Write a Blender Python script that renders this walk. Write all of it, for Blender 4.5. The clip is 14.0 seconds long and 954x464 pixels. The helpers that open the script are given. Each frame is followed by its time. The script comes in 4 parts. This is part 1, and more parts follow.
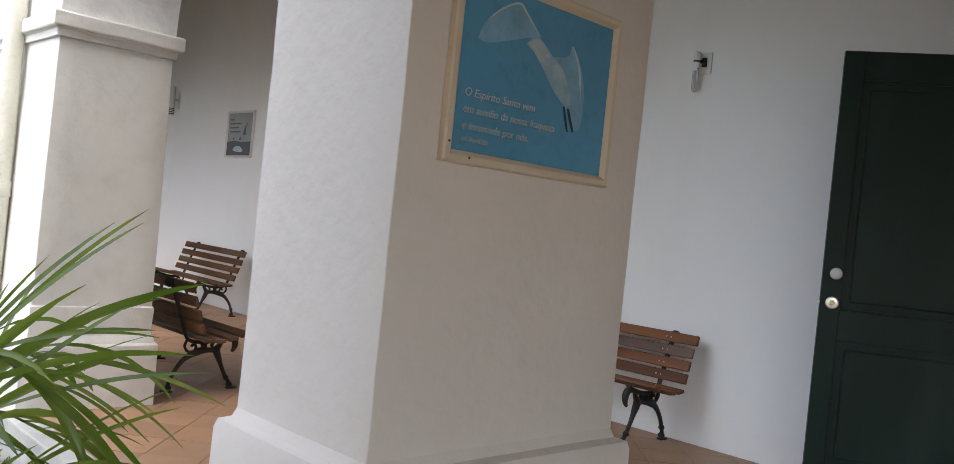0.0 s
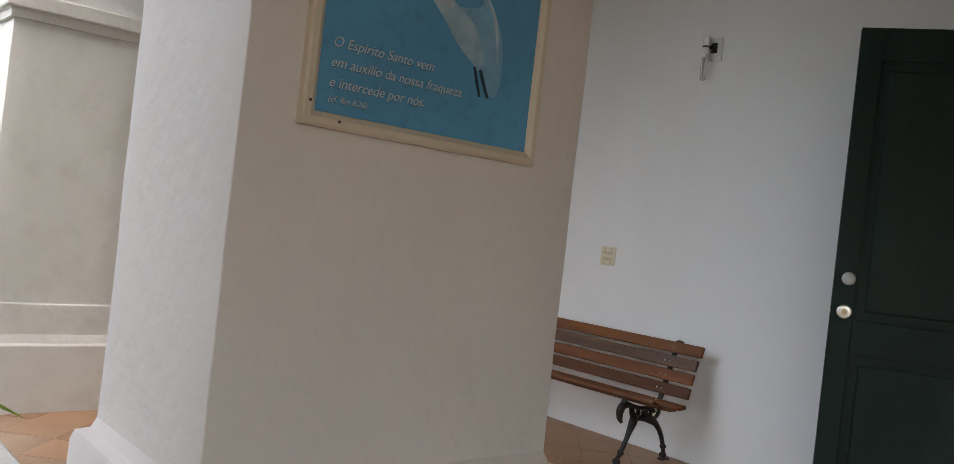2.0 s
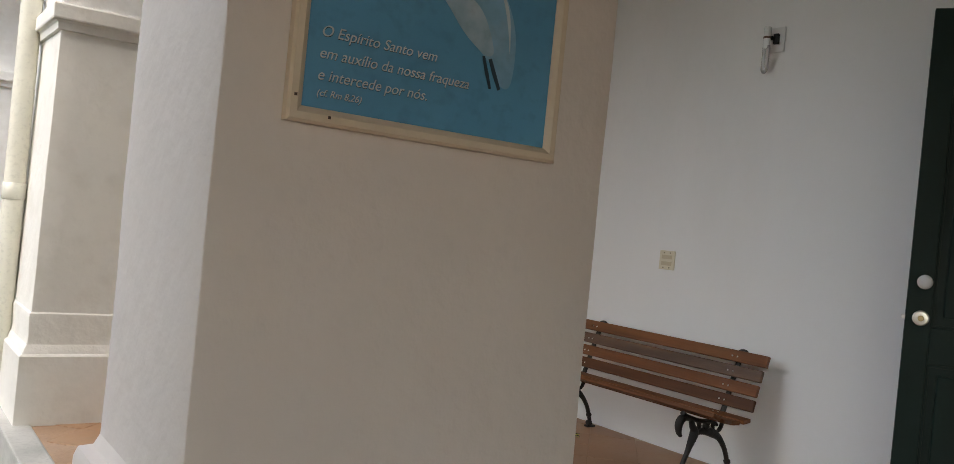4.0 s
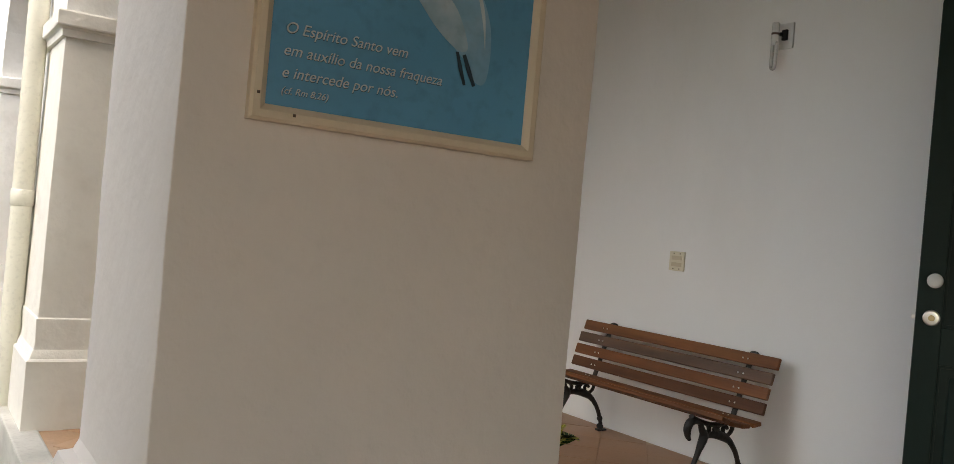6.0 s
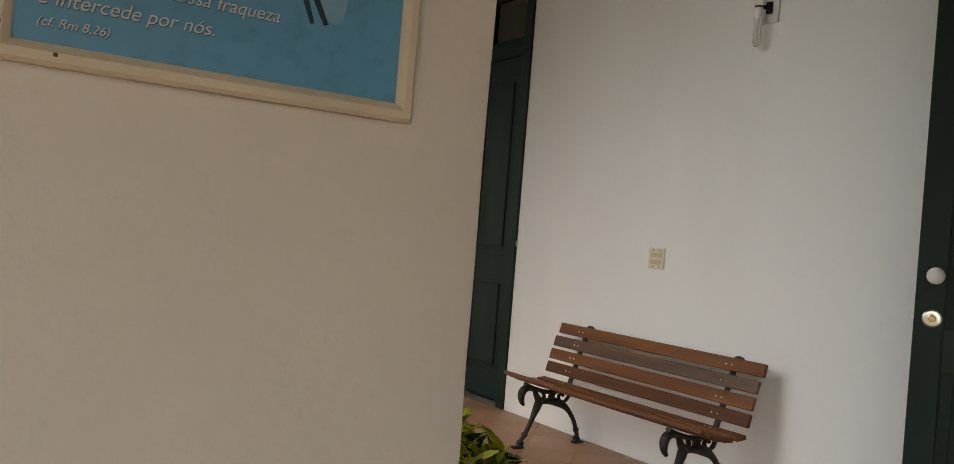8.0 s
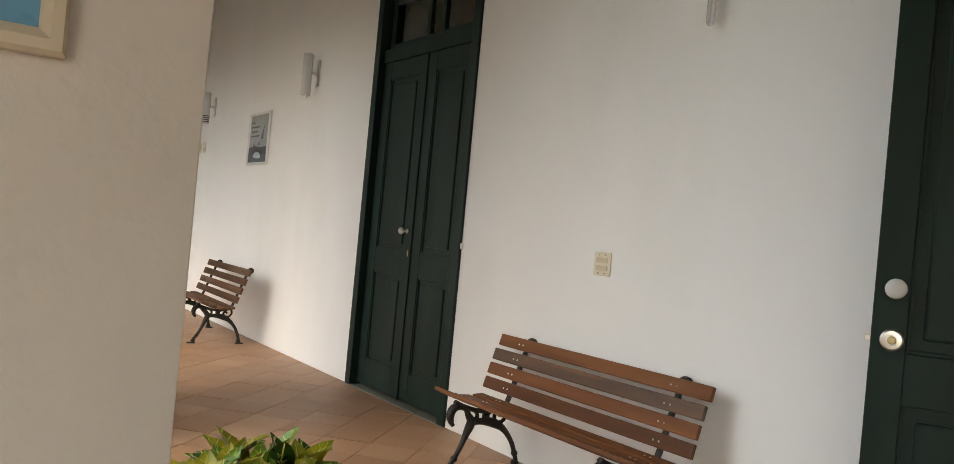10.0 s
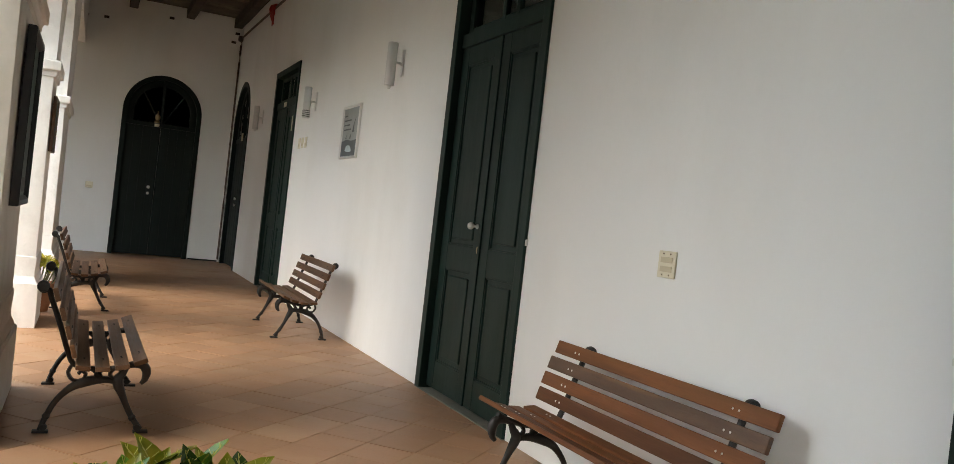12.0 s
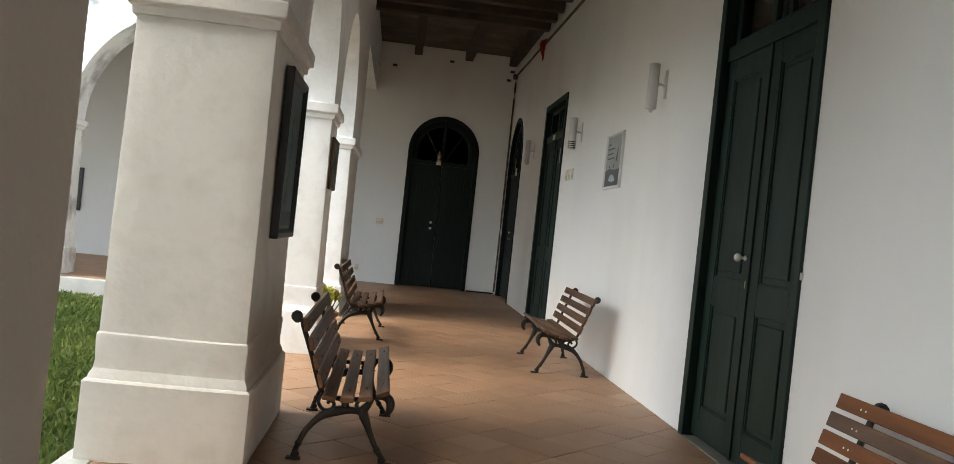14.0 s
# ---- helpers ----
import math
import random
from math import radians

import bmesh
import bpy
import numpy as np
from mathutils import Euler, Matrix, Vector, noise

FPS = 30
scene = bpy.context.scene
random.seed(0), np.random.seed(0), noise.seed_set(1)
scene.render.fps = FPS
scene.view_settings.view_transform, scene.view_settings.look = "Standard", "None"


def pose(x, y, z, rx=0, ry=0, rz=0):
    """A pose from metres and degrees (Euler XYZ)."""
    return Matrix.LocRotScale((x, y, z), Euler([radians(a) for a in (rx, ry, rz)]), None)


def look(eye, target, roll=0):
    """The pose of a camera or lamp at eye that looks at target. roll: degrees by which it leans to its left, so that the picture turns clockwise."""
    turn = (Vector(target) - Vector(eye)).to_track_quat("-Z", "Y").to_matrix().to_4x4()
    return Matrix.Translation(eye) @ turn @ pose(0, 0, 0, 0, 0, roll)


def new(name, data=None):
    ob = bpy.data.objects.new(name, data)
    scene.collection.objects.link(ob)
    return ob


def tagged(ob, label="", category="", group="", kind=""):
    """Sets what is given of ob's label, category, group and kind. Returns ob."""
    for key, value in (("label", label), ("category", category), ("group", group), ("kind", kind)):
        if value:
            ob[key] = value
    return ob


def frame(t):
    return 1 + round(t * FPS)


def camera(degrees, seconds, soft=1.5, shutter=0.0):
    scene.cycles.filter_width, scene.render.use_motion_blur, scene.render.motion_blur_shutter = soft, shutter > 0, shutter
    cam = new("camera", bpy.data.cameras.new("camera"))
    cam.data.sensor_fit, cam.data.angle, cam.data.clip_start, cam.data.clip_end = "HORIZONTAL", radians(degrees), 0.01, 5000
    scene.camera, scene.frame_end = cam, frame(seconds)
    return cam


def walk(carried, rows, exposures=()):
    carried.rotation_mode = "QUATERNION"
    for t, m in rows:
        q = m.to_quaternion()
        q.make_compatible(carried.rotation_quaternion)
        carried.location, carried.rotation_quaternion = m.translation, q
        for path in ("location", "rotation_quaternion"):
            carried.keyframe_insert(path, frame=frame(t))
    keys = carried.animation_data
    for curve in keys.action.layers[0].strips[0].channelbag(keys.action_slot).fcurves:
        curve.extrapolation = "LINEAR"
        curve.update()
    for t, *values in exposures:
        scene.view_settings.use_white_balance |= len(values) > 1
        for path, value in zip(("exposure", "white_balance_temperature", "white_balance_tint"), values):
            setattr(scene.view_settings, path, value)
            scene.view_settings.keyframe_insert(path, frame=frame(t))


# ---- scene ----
cam = camera(58.6, 14.0, soft=0.8)
PATH = [
    (0, (-1.452, 0.639, 1.307), (-0.055, 2.07, 1.296), 5.8),
    (0.5, (-1.29, 0.624, 1.306), (0.079, 2.082, 1.295), 6.1),
    (1, (-1.139, 0.6, 1.31), (0.207, 2.079, 1.303), 6.4),
    (1.5, (-1.035, 0.611, 1.289), (0.29, 2.11, 1.282), 6.5),
    (2, (-0.868, 0.661, 1.286), (0.441, 2.173, 1.282), 6.4),
    (2.5, (-0.747, 0.722, 1.301), (0.547, 2.247, 1.3), 6.4),
    (3, (-0.68, 0.738, 1.298), (0.575, 2.296, 1.292), 6.0),
    (3.5, (-0.657, 0.722, 1.293), (0.55, 2.317, 1.285), 5.8),
    (6, (-0.527, 0.67, 1.292), (0.599, 2.323, 1.29), 5.1),
    (6.5, (-0.456, 0.71, 1.276), (0.664, 2.367, 1.274), 5.1),
    (7, (-0.331, 0.799, 1.289), (0.819, 2.435, 1.294), 5.4),
    (7.5, (-0.21, 0.859, 1.292), (0.923, 2.507, 1.298), 5.0),
    (8, (-0.049, 0.883, 1.274), (1.063, 2.546, 1.278), 4.6),
    (8.5, (0.16, 0.888, 1.295), (1.267, 2.554, 1.301), 5.0),
    (8.7, (0.217, 0.912, 1.302), (1.342, 2.566, 1.309), 5.3),
    (10.8, (0.875, 1.159, 1.288), (1.927, 2.859, 1.298), 5.6),
    (11, (0.953, 1.17, 1.309), (1.967, 2.893, 1.31), 5.8),
    (11.5, (1.08, 1.209, 1.29), (1.941, 3.014, 1.283), 6.5),
    (12, (1.217, 1.279, 1.285), (2.047, 3.098, 1.274), 6.5),
    (12.5, (1.358, 1.381, 1.297), (2.155, 3.215, 1.286), 6.2),
    (13, (1.433, 1.486, 1.286), (2.013, 3.4, 1.271), 6.2),
    (13.5, (1.492, 1.544, 1.294), (1.798, 3.521, 1.29), 6.2),
    (14, (1.506, 1.576, 1.288), (1.697, 3.567, 1.283), 6.1),
]
walk(cam, [(t, look(e, a, r)) for t, e, a, r in PATH], [(0, 2.24, 6550, 10), (3.3, 1.95, 7000, 10), (7.5, 2.2, 7750, 9), (8.6, 2.42, 7850, 10), (11, 2.74, 7500, 7), (13, 2.48, 7100, 5), (14, 2.47, 6900, 4)])

# ---- light ----
world = bpy.data.worlds.new("sky")
scene.world = world
world.use_nodes = True
wn = world.node_tree
sky = wn.nodes.new("ShaderNodeTexSky")
sky.sky_type = "NISHITA"
sky.sun_disc = False
sky.sun_elevation, sky.sun_rotation = radians(50), radians(250)
sky.air_density, sky.dust_density = 1.0, 1.5
haze = wn.nodes.new("ShaderNodeHueSaturation")
haze.inputs["Saturation"].default_value = 0.7
wn.links.new(sky.outputs[0], haze.inputs["Color"])
wn.links.new(haze.outputs[0], wn.nodes["Background"].inputs[0])
wn.nodes["Background"].inputs[1].default_value = 0.15
sun = new("sun", bpy.data.lights.new("sun", "SUN"))
sun.data.energy, sun.data.angle, sun.data.color = 0.3, radians(60), (1.0, 0.97, 0.92)
sun.matrix_world = look((-9.6, 4.0, 11.5), (0, 8, 0))

# ---- materials ----


def material(name, color, rough=0.7, spread=0.12, scale=3.0, fine=60.0, bump=0.15, metal=0.0, stain=None, stain_amount=0.35,
             stain_scale=1.2, each=0.0, speck=0.8, stretch=(1, 1, 1), gloss_spread=0.1):
    """Two scales of colour variation, a stain colour in patches, fine relief, and a change from piece to piece."""
    m = bpy.data.materials.new(name)
    m.use_nodes = True
    n, l = m.node_tree.nodes, m.node_tree.links
    b = n["Principled BSDF"]
    coord = n.new("ShaderNodeTexCoord")
    mp = n.new("ShaderNodeMapping")
    mp.inputs["Scale"].default_value = stretch
    l.new(coord.outputs["Object"], mp.inputs[0])
    vec = mp.outputs[0]
    if each:
        info = n.new("ShaderNodeObjectInfo")
        add = n.new("ShaderNodeVectorMath")
        add.operation = "MULTIPLY_ADD"
        comb = n.new("ShaderNodeCombineXYZ")
        for k in range(3):
            l.new(info.outputs["Random"], comb.inputs[k])
        add.inputs[1].default_value = (37, 23, 51)
        l.new(comb.outputs[0], add.inputs[0])
        l.new(vec, add.inputs[2])
        vec = add.outputs[0]

    def tex(sc, detail=4):
        t = n.new("ShaderNodeTexNoise")
        t.inputs["Scale"].default_value, t.inputs["Detail"].default_value = sc, detail
        l.new(vec, t.inputs["Vector"])
        return t.outputs["Fac"]

    def mix(a, b_, f, mode="MIX"):
        x = n.new("ShaderNodeMix")
        x.data_type, x.blend_type = "RGBA", mode
        for sock, v in ((x.inputs[0], f), (x.inputs[6], a), (x.inputs[7], b_)):
            if hasattr(v, "links"):
                l.new(v, sock)
            else:
                sock.default_value = v if isinstance(v, float) else (*v, 1)
        return x.outputs[2]

    def ramp(v, lo, hi):
        r = n.new("ShaderNodeMapRange")
        r.inputs[1].default_value, r.inputs[2].default_value = lo, hi
        l.new(v, r.inputs[0])
        return r.outputs[0]

    dark = tuple(c * (1 - spread) for c in color)
    light = tuple(min(1, c * (1 + spread)) for c in color)
    col = mix(dark, light, ramp(tex(scale), 0.3, 0.7))
    col = mix(col, tuple(c * speck for c in color), ramp(tex(fine, 6), 0.52, 0.85))
    if stain:
        st = n.new("ShaderNodeMath")
        st.operation = "MULTIPLY"
        l.new(ramp(tex(stain_scale, 8), 0.5, 0.72), st.inputs[0])
        st.inputs[1].default_value = stain_amount
        col = mix(col, stain, st.outputs[0])
    if each:
        hsv = n.new("ShaderNodeHueSaturation")
        l.new(col, hsv.inputs["Color"])
        rr = n.new("ShaderNodeMapRange")
        rr.inputs[3].default_value, rr.inputs[4].default_value = 1 - each, 1 + each
        l.new(info.outputs["Random"], rr.inputs[0])
        l.new(rr.outputs[0], hsv.inputs["Value"])
        col = hsv.outputs[0]
    l.new(col, b.inputs["Base Color"])
    rg = n.new("ShaderNodeMapRange")
    rg.inputs[3].default_value, rg.inputs[4].default_value = max(0.02, rough - gloss_spread), min(1, rough + gloss_spread)
    l.new(tex(scale * 4), rg.inputs[0])
    l.new(rg.outputs[0], b.inputs["Roughness"])
    b.inputs["Metallic"].default_value = metal
    if bump:
        bp = n.new("ShaderNodeBump")
        bp.inputs["Strength"].default_value, bp.inputs["Distance"].default_value = bump, 0.02
        hm = n.new("ShaderNodeMath")
        hm.operation = "MULTIPLY_ADD"
        l.new(tex(fine * 0.5, 5), hm.inputs[0])
        hm.inputs[1].default_value = 0.7
        low = n.new("ShaderNodeMath")
        low.operation = "MULTIPLY"
        l.new(tex(scale * 3, 3), low.inputs[0])
        low.inputs[1].default_value = 0.35
        l.new(low.outputs[0], hm.inputs[2])
        l.new(hm.outputs[0], bp.inputs["Height"])
        l.new(bp.outputs[0], b.inputs["Normal"])
    return m


def plain(name, color, rough=0.5, metal=0.0):
    m = bpy.data.materials.new(name)
    m.use_nodes = True
    b = m.node_tree.nodes["Principled BSDF"]
    b.inputs["Base Color"].default_value = (*color, 1)
    b.inputs["Roughness"].default_value, b.inputs["Metallic"].default_value = rough, metal
    return m


M_WALL = material("smooth_limewash", (0.84, 0.832, 0.805), 0.75, 0.025, 0.7, 22, 0.1, stain=(0.68, 0.655, 0.60), stain_amount=0.42, stain_scale=0.8, stretch=(1, 1, 0.45), speck=0.985)
M_PIER = material("rough_limewash", (0.77, 0.745, 0.69), 0.85, 0.03, 2.5, 26, 0.55, stain=(0.5, 0.46, 0.38), stain_amount=0.25, stain_scale=5.5, speck=0.95)
# whiter copy of rough_limewash: courtyard light on far piers put into the colour
M_PIER_LIT_WHITE = material("white_limewash", (0.86, 0.855, 0.83), 0.85, 0.03, 2.5, 26, 0.5, stain=(0.5, 0.48, 0.44), stain_amount=0.3, stain_scale=4.5, speck=0.95)
# white limewash; the pinkish tint puts warm floor bounce into its colour
M_PIER_CORNER = material("brushed_bounce_tinted_limewash", (0.80, 0.715, 0.635), 0.85, 0.04, 2.0, 26, 0.55, stretch=(1, 1, 0.85), stain=(0.62, 0.58, 0.52), stain_amount=0.25, stain_scale=0.9, speck=0.98)
M_FACADE = material("weathered_limewash", (0.8, 0.8, 0.78), 0.9, 0.04, 2.0, 18, 0.4, stain=(0.12, 0.12, 0.115), stain_amount=0.95, stain_scale=2.2)
M_TILE = material("terracotta", (0.365, 0.205, 0.115), 0.5, 0.1, 1.3, 45, 0.08, stain=(0.44, 0.29, 0.18), stain_amount=0.6, stain_scale=1.1, each=0.08, speck=0.88)
M_JOINT = material("joint_mortar", (0.36, 0.23, 0.145), 0.9, 0.15, 3, 60, 0.3, stain=(0.55, 0.44, 0.33), stain_amount=0.9, stain_scale=0.9)
M_STONE = material("grey_kerb_stone", (0.5, 0.49, 0.45), 0.85, 0.12, 4, 40, 0.4, stain=(0.2, 0.21, 0.18), stain_amount=0.6)
M_SILL = material("grey_green_stone", (0.15, 0.15, 0.12), 0.8, 0.2, 4, 40, 0.3, stain=(0.3, 0.24, 0.17), stain_amount=0.6, stain_scale=3)
M_GREEN = material("dark_green_paint", (0.008, 0.024, 0.019), 0.5, 0.18, 3, 50, 0.08, stain=(0.03, 0.05, 0.045), stain_amount=0.4, stain_scale=3, stretch=(1, 1, 0.3))
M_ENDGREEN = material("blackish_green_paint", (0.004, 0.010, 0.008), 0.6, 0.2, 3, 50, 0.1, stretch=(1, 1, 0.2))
M_BEAM = material("dark_old_timber", (0.055, 0.038, 0.028), 0.8, 0.3, 4, 40, 0.4, stain=(0.12, 0.09, 0.065), stain_amount=0.5, stretch=(1, 1, 1))
M_PLANK = material("weathered_ceiling_boards", (0.10, 0.075, 0.055), 0.85, 0.35, 3, 30, 0.4, stain=(0.22, 0.19, 0.15), stain_amount=0.6, stain_scale=2.0)
M_WOOD = material("varnished_red_brown_wood", (0.15, 0.054, 0.019), 0.5, 0.28, 6, 70, 0.15, stain=(0.22, 0.105, 0.034), stain_amount=0.8, stain_scale=1.3, each=0.26, stretch=(0.25, 3, 3))
M_WOOD_PATCH = material("patchy_worn_wood", (0.10, 0.050, 0.025), 0.5, 0.25, 6, 70, 0.15, stain=(0.30, 0.13, 0.035), stain_amount=0.9, stain_scale=1.5, stretch=(0.5, 3, 3))
M_WOOD_OLD = material("weathered_brown_wood", (0.12, 0.058, 0.028), 0.5, 0.28, 6, 70, 0.2, stain=(0.22, 0.145, 0.095), stain_amount=0.5, stain_scale=2.0, each=0.25, stretch=(0.25, 3, 3))
M_IRON = material("black_cast_iron", (0.011, 0.0095, 0.008), 0.55, 0.3, 12, 90, 0.25, stain=(0.045, 0.027, 0.015), stain_amount=0.5, stain_scale=6)
for _m in (M_GREEN, M_ENDGREEN, M_WOOD, M_WOOD_OLD):
    _m.node_tree.nodes["Principled BSDF"].inputs["Specular IOR Level"].default_value = 0.25
M_STEEL = plain("bright_steel", (0.75, 0.73, 0.68), 0.3, 1.0)
M_PORCELAIN = plain("white_porcelain", (0.82, 0.82, 0.8), 0.12)
M_PLASTIC = plain("aged_cream_plastic", (0.72, 0.66, 0.5), 0.4)
M_WHITE = plain("white_painted_metal", (0.72, 0.71, 0.68), 0.4)
M_DARK = plain("dark_gap", (0.01, 0.01, 0.01), 0.8)
M_BRASS = plain("worn_brass", (0.5, 0.4, 0.22), 0.35, 1.0)
M_CABLE = material("painted_brown_cable", (0.10, 0.07, 0.05), 0.6, 0.2)
M_GLASS = bpy.data.materials.new("window_glass")
M_GLASS.use_nodes = True
_g = M_GLASS.node_tree.nodes["Principled BSDF"]
_g.inputs["Base Color"].default_value = (0.9, 0.95, 0.93, 1)
_g.inputs["Roughness"].default_value, _g.inputs["Transmission Weight"].default_value = 0.03, 1.0

# ---- mesh tools ----


def mesh_object(name, bm, mat, smooth=False, sharp=50):
    me = bpy.data.meshes.new(name)
    bmesh.ops.recalc_face_normals(bm, faces=bm.faces)
    bm.to_mesh(me)
    bm.free()
    me.materials.append(mat)
    if smooth:
        for p in me.polygons:
            p.use_smooth = True
        me.set_sharp_from_angle(angle=radians(sharp))
    return new(name, me)


def part(name, bm, mat, parent, label="", smooth=False, sharp=50):
    ob = mesh_object(name, bm, mat, smooth, sharp)
    ob.parent = parent
    if label:
        ob["label"] = label
    return ob


def thing(name, label, category, group="", kind="", m=None):
    ob = new(name)
    ob.empty_display_size = 0.1
    tagged(ob, label, category, group, kind)
    if m is not None:
        ob.matrix_world = m
    return ob


def box(bm, x0, x1, y0, y1, z0, z1, bevel=0.0, m=None):
    r = bmesh.ops.create_cube(bm, size=1)
    vs = r["verts"]
    for v in vs:
        v.co = Vector((x0 + (v.co.x + 0.5) * (x1 - x0), y0 + (v.co.y + 0.5) * (y1 - y0), z0 + (v.co.z + 0.5) * (z1 - z0)))
    if bevel:
        es = list({e for v in vs for e in v.link_edges})
        out = bmesh.ops.bevel(bm, geom=es, offset=bevel, segments=2, affect="EDGES", profile=0.6)
        vs = list({v for f in out["faces"] for v in f.verts} | {v for v in vs if v.is_valid})
    if m is not None:
        bmesh.ops.transform(bm, matrix=m, verts=vs)
    return vs


def boxes(*specs, bevel=0.0):
    bm = bmesh.new()
    for s in specs:
        box(bm, *s, bevel=bevel)
    return bm


def lathe(bm, profile, seg=16, m=None):
    """A turned shape about z from (radius, height) pairs."""
    rings = []
    for r, z in profile:
        rings.append([bm.verts.new((r * math.cos(2 * math.pi * k / seg), r * math.sin(2 * math.pi * k / seg), z)) for k in range(seg)])
    for a, b in zip(rings, rings[1:]):
        for k in range(seg):
            bm.faces.new((a[k], a[(k + 1) % seg], b[(k + 1) % seg], b[k]))
    bm.faces.new(rings[0])
    bm.faces.new(rings[-1])
    if m is not None:
        bmesh.ops.transform(bm, matrix=m, verts=[v for r in rings for v in r])


def spline(points, steps=6):
    """Catmull-Rom through points."""
    p = [Vector(q) for q in points]
    p = [2 * p[0] - p[1]] + p + [2 * p[-1] - p[-2]]
    out = []
    for i in range(1, len(p) - 2):
        for k in range(steps):
            t = k / steps
            out.append(0.5 * (2 * p[i] + (p[i + 1] - p[i - 1]) * t + (2 * p[i - 1] - 5 * p[i] + 4 * p[i + 1] - p[i + 2]) * t * t
                              + (3 * p[i] - p[i - 1] - 3 * p[i + 1] + p[i + 2]) * t ** 3))
    out.append(p[-2])
    return out


def tube(bm, path, radius, seg=8, flat=1.0, side=None):
    """A bar swept along a path; radius is a number or a function of 0..1; flat squeezes it along the direction side."""
    rings = []
    n = len(path)
    up = Vector(side) if side else Vector((0, 0, 1))
    for i, c in enumerate(path):
        d = (path[min(i + 1, n - 1)] - path[max(i - 1, 0)]).normalized()
        a = d.cross(up)
        a = a.normalized() if a.length > 1e-4 else d.orthogonal().normalized()
        b = a.cross(d).normalized()
        r = radius(i / (n - 1)) if callable(radius) else radius
        rings.append([bm.verts.new(c + a * r * math.cos(2 * math.pi * k / seg) + b * r * flat * math.sin(2 * math.pi * k / seg)) for k in range(seg)])
    for a, b in zip(rings, rings[1:]):
        for k in range(seg):
            bm.faces.new((a[k], a[(k + 1) % seg], b[(k + 1) % seg], b[k]))
    bm.faces.new(rings[0])
    bm.faces.new(rings[-1])


def wobble(p, amount, size=1.7):
    n = noise.noise_vector(p * size) + 0.5 * noise.noise_vector(p * size * 3.1)
    return p + n * amount


# ---- structure: floors and ground ----
WALL_X, END_Y, TOP = 3.675, 18.998, 4.9
ARC_X0, ARC_X1 = 0.155, 0.835
SPRING = 2.3

bed = thing("floor", "worn terracotta tile floor of the gallery", "floor", kind="structure")
part("bedding", boxes((0.06, WALL_X + 0.5, -2.2, END_Y + 0.5, -0.25, -0.004), (-9, 0.06, -2.2, 3.08, -0.25, -0.004), (-13, 0.06, 14.25, END_Y + 0.5, -0.25, -0.004)), M_JOINT, bed)
tagged(mesh_object("kerb", boxes((0.04, 0.19, 3.12, 14.1, -0.3, 0.004), (-9, 0.04, 2.97, 3.12, -0.3, 0.004), (-13, 0.04, 14.1, 14.26, -0.3, 0.004), bevel=0.012), M_STONE), "grey stone kerb along the courtyard grass", "kerb", kind="structure")
gm = bmesh.new()
bmesh.ops.create_grid(gm, x_segments=60, y_segments=60, size=1)
for v in gm.verts:
    v.co = Vector((-6.45 + v.co.x * 6.52, 8.6 + v.co.y * 5.6, -0.26 + 0.03 * noise.noise(Vector((v.co.x * 9, v.co.y * 9, 0)))))
M_SOIL = material("lawn_soil", (0.06, 0.075, 0.03), 0.95, 0.3, 3, 30, 0.6, stain=(0.13, 0.1, 0.06), stain_amount=0.7)
tagged(mesh_object("ground", gm, M_SOIL), "short green courtyard lawn", "lawn", kind="structure")
gm = bmesh.new()
bmesh.ops.create_grid(gm, x_segments=1, y_segments=1, size=900)
for v in gm.verts:
    v.co.z = -0.5
# unseen ground, its earth colour chosen to bounce warm light onto the walls
M_BOUNCE_GROUND = material("warm_bounce_ground", (0.34, 0.26, 0.19), 0.95, 0.2, 0.5, 12, 0.4, stain=(0.25, 0.2, 0.14), stain_amount=0.6)
tagged(mesh_object("ground_outside", gm, M_BOUNCE_GROUND), "unseen earth-coloured ground around the building that bounces warm light", "ground", kind="structure")


def wall_strip(bm, along, t0, t1, segments, top):
    """A thick wall: along is 'x' or 'y', t0..t1 its thickness. Each segment (u0, u1, kind, sill): kind 'solid', 'flat' or 'arch' opening with its height."""
    def P(u, t, z):
        return (u, t, z) if along == "x" else (t, u, z)
    for u0, u1, kind, h in segments:
        if kind == "arch":
            us = [(u0 + u1) / 2 - (u1 - u0) / 2 * math.cos(math.pi * k / 28) for k in range(29)]
            r = (u1 - u0) / 2
            low = [h + math.sqrt(max(0, r * r - (u - (u0 + u1) / 2) ** 2)) for u in us]
        else:
            us, low = [u0, u1], [h, h]
        rows = [[bm.verts.new(P(u, t, z)) for u, z in zip(us, zs)] for t, zs in ((t0, low), (t1, low), (t0, [top] * len(us)), (t1, [top] * len(us)))]
        for k in range(len(us) - 1):
            for a, b in ((0, 1), (0, 2), (1, 3), (2, 3)):
                bm.faces.new((rows[a][k], rows[a][k + 1], rows[b][k + 1], rows[b][k]))
        for k in (0, -1):
            bm.faces.new((rows[0][k], rows[1][k], rows[3][k], rows[2][k]))


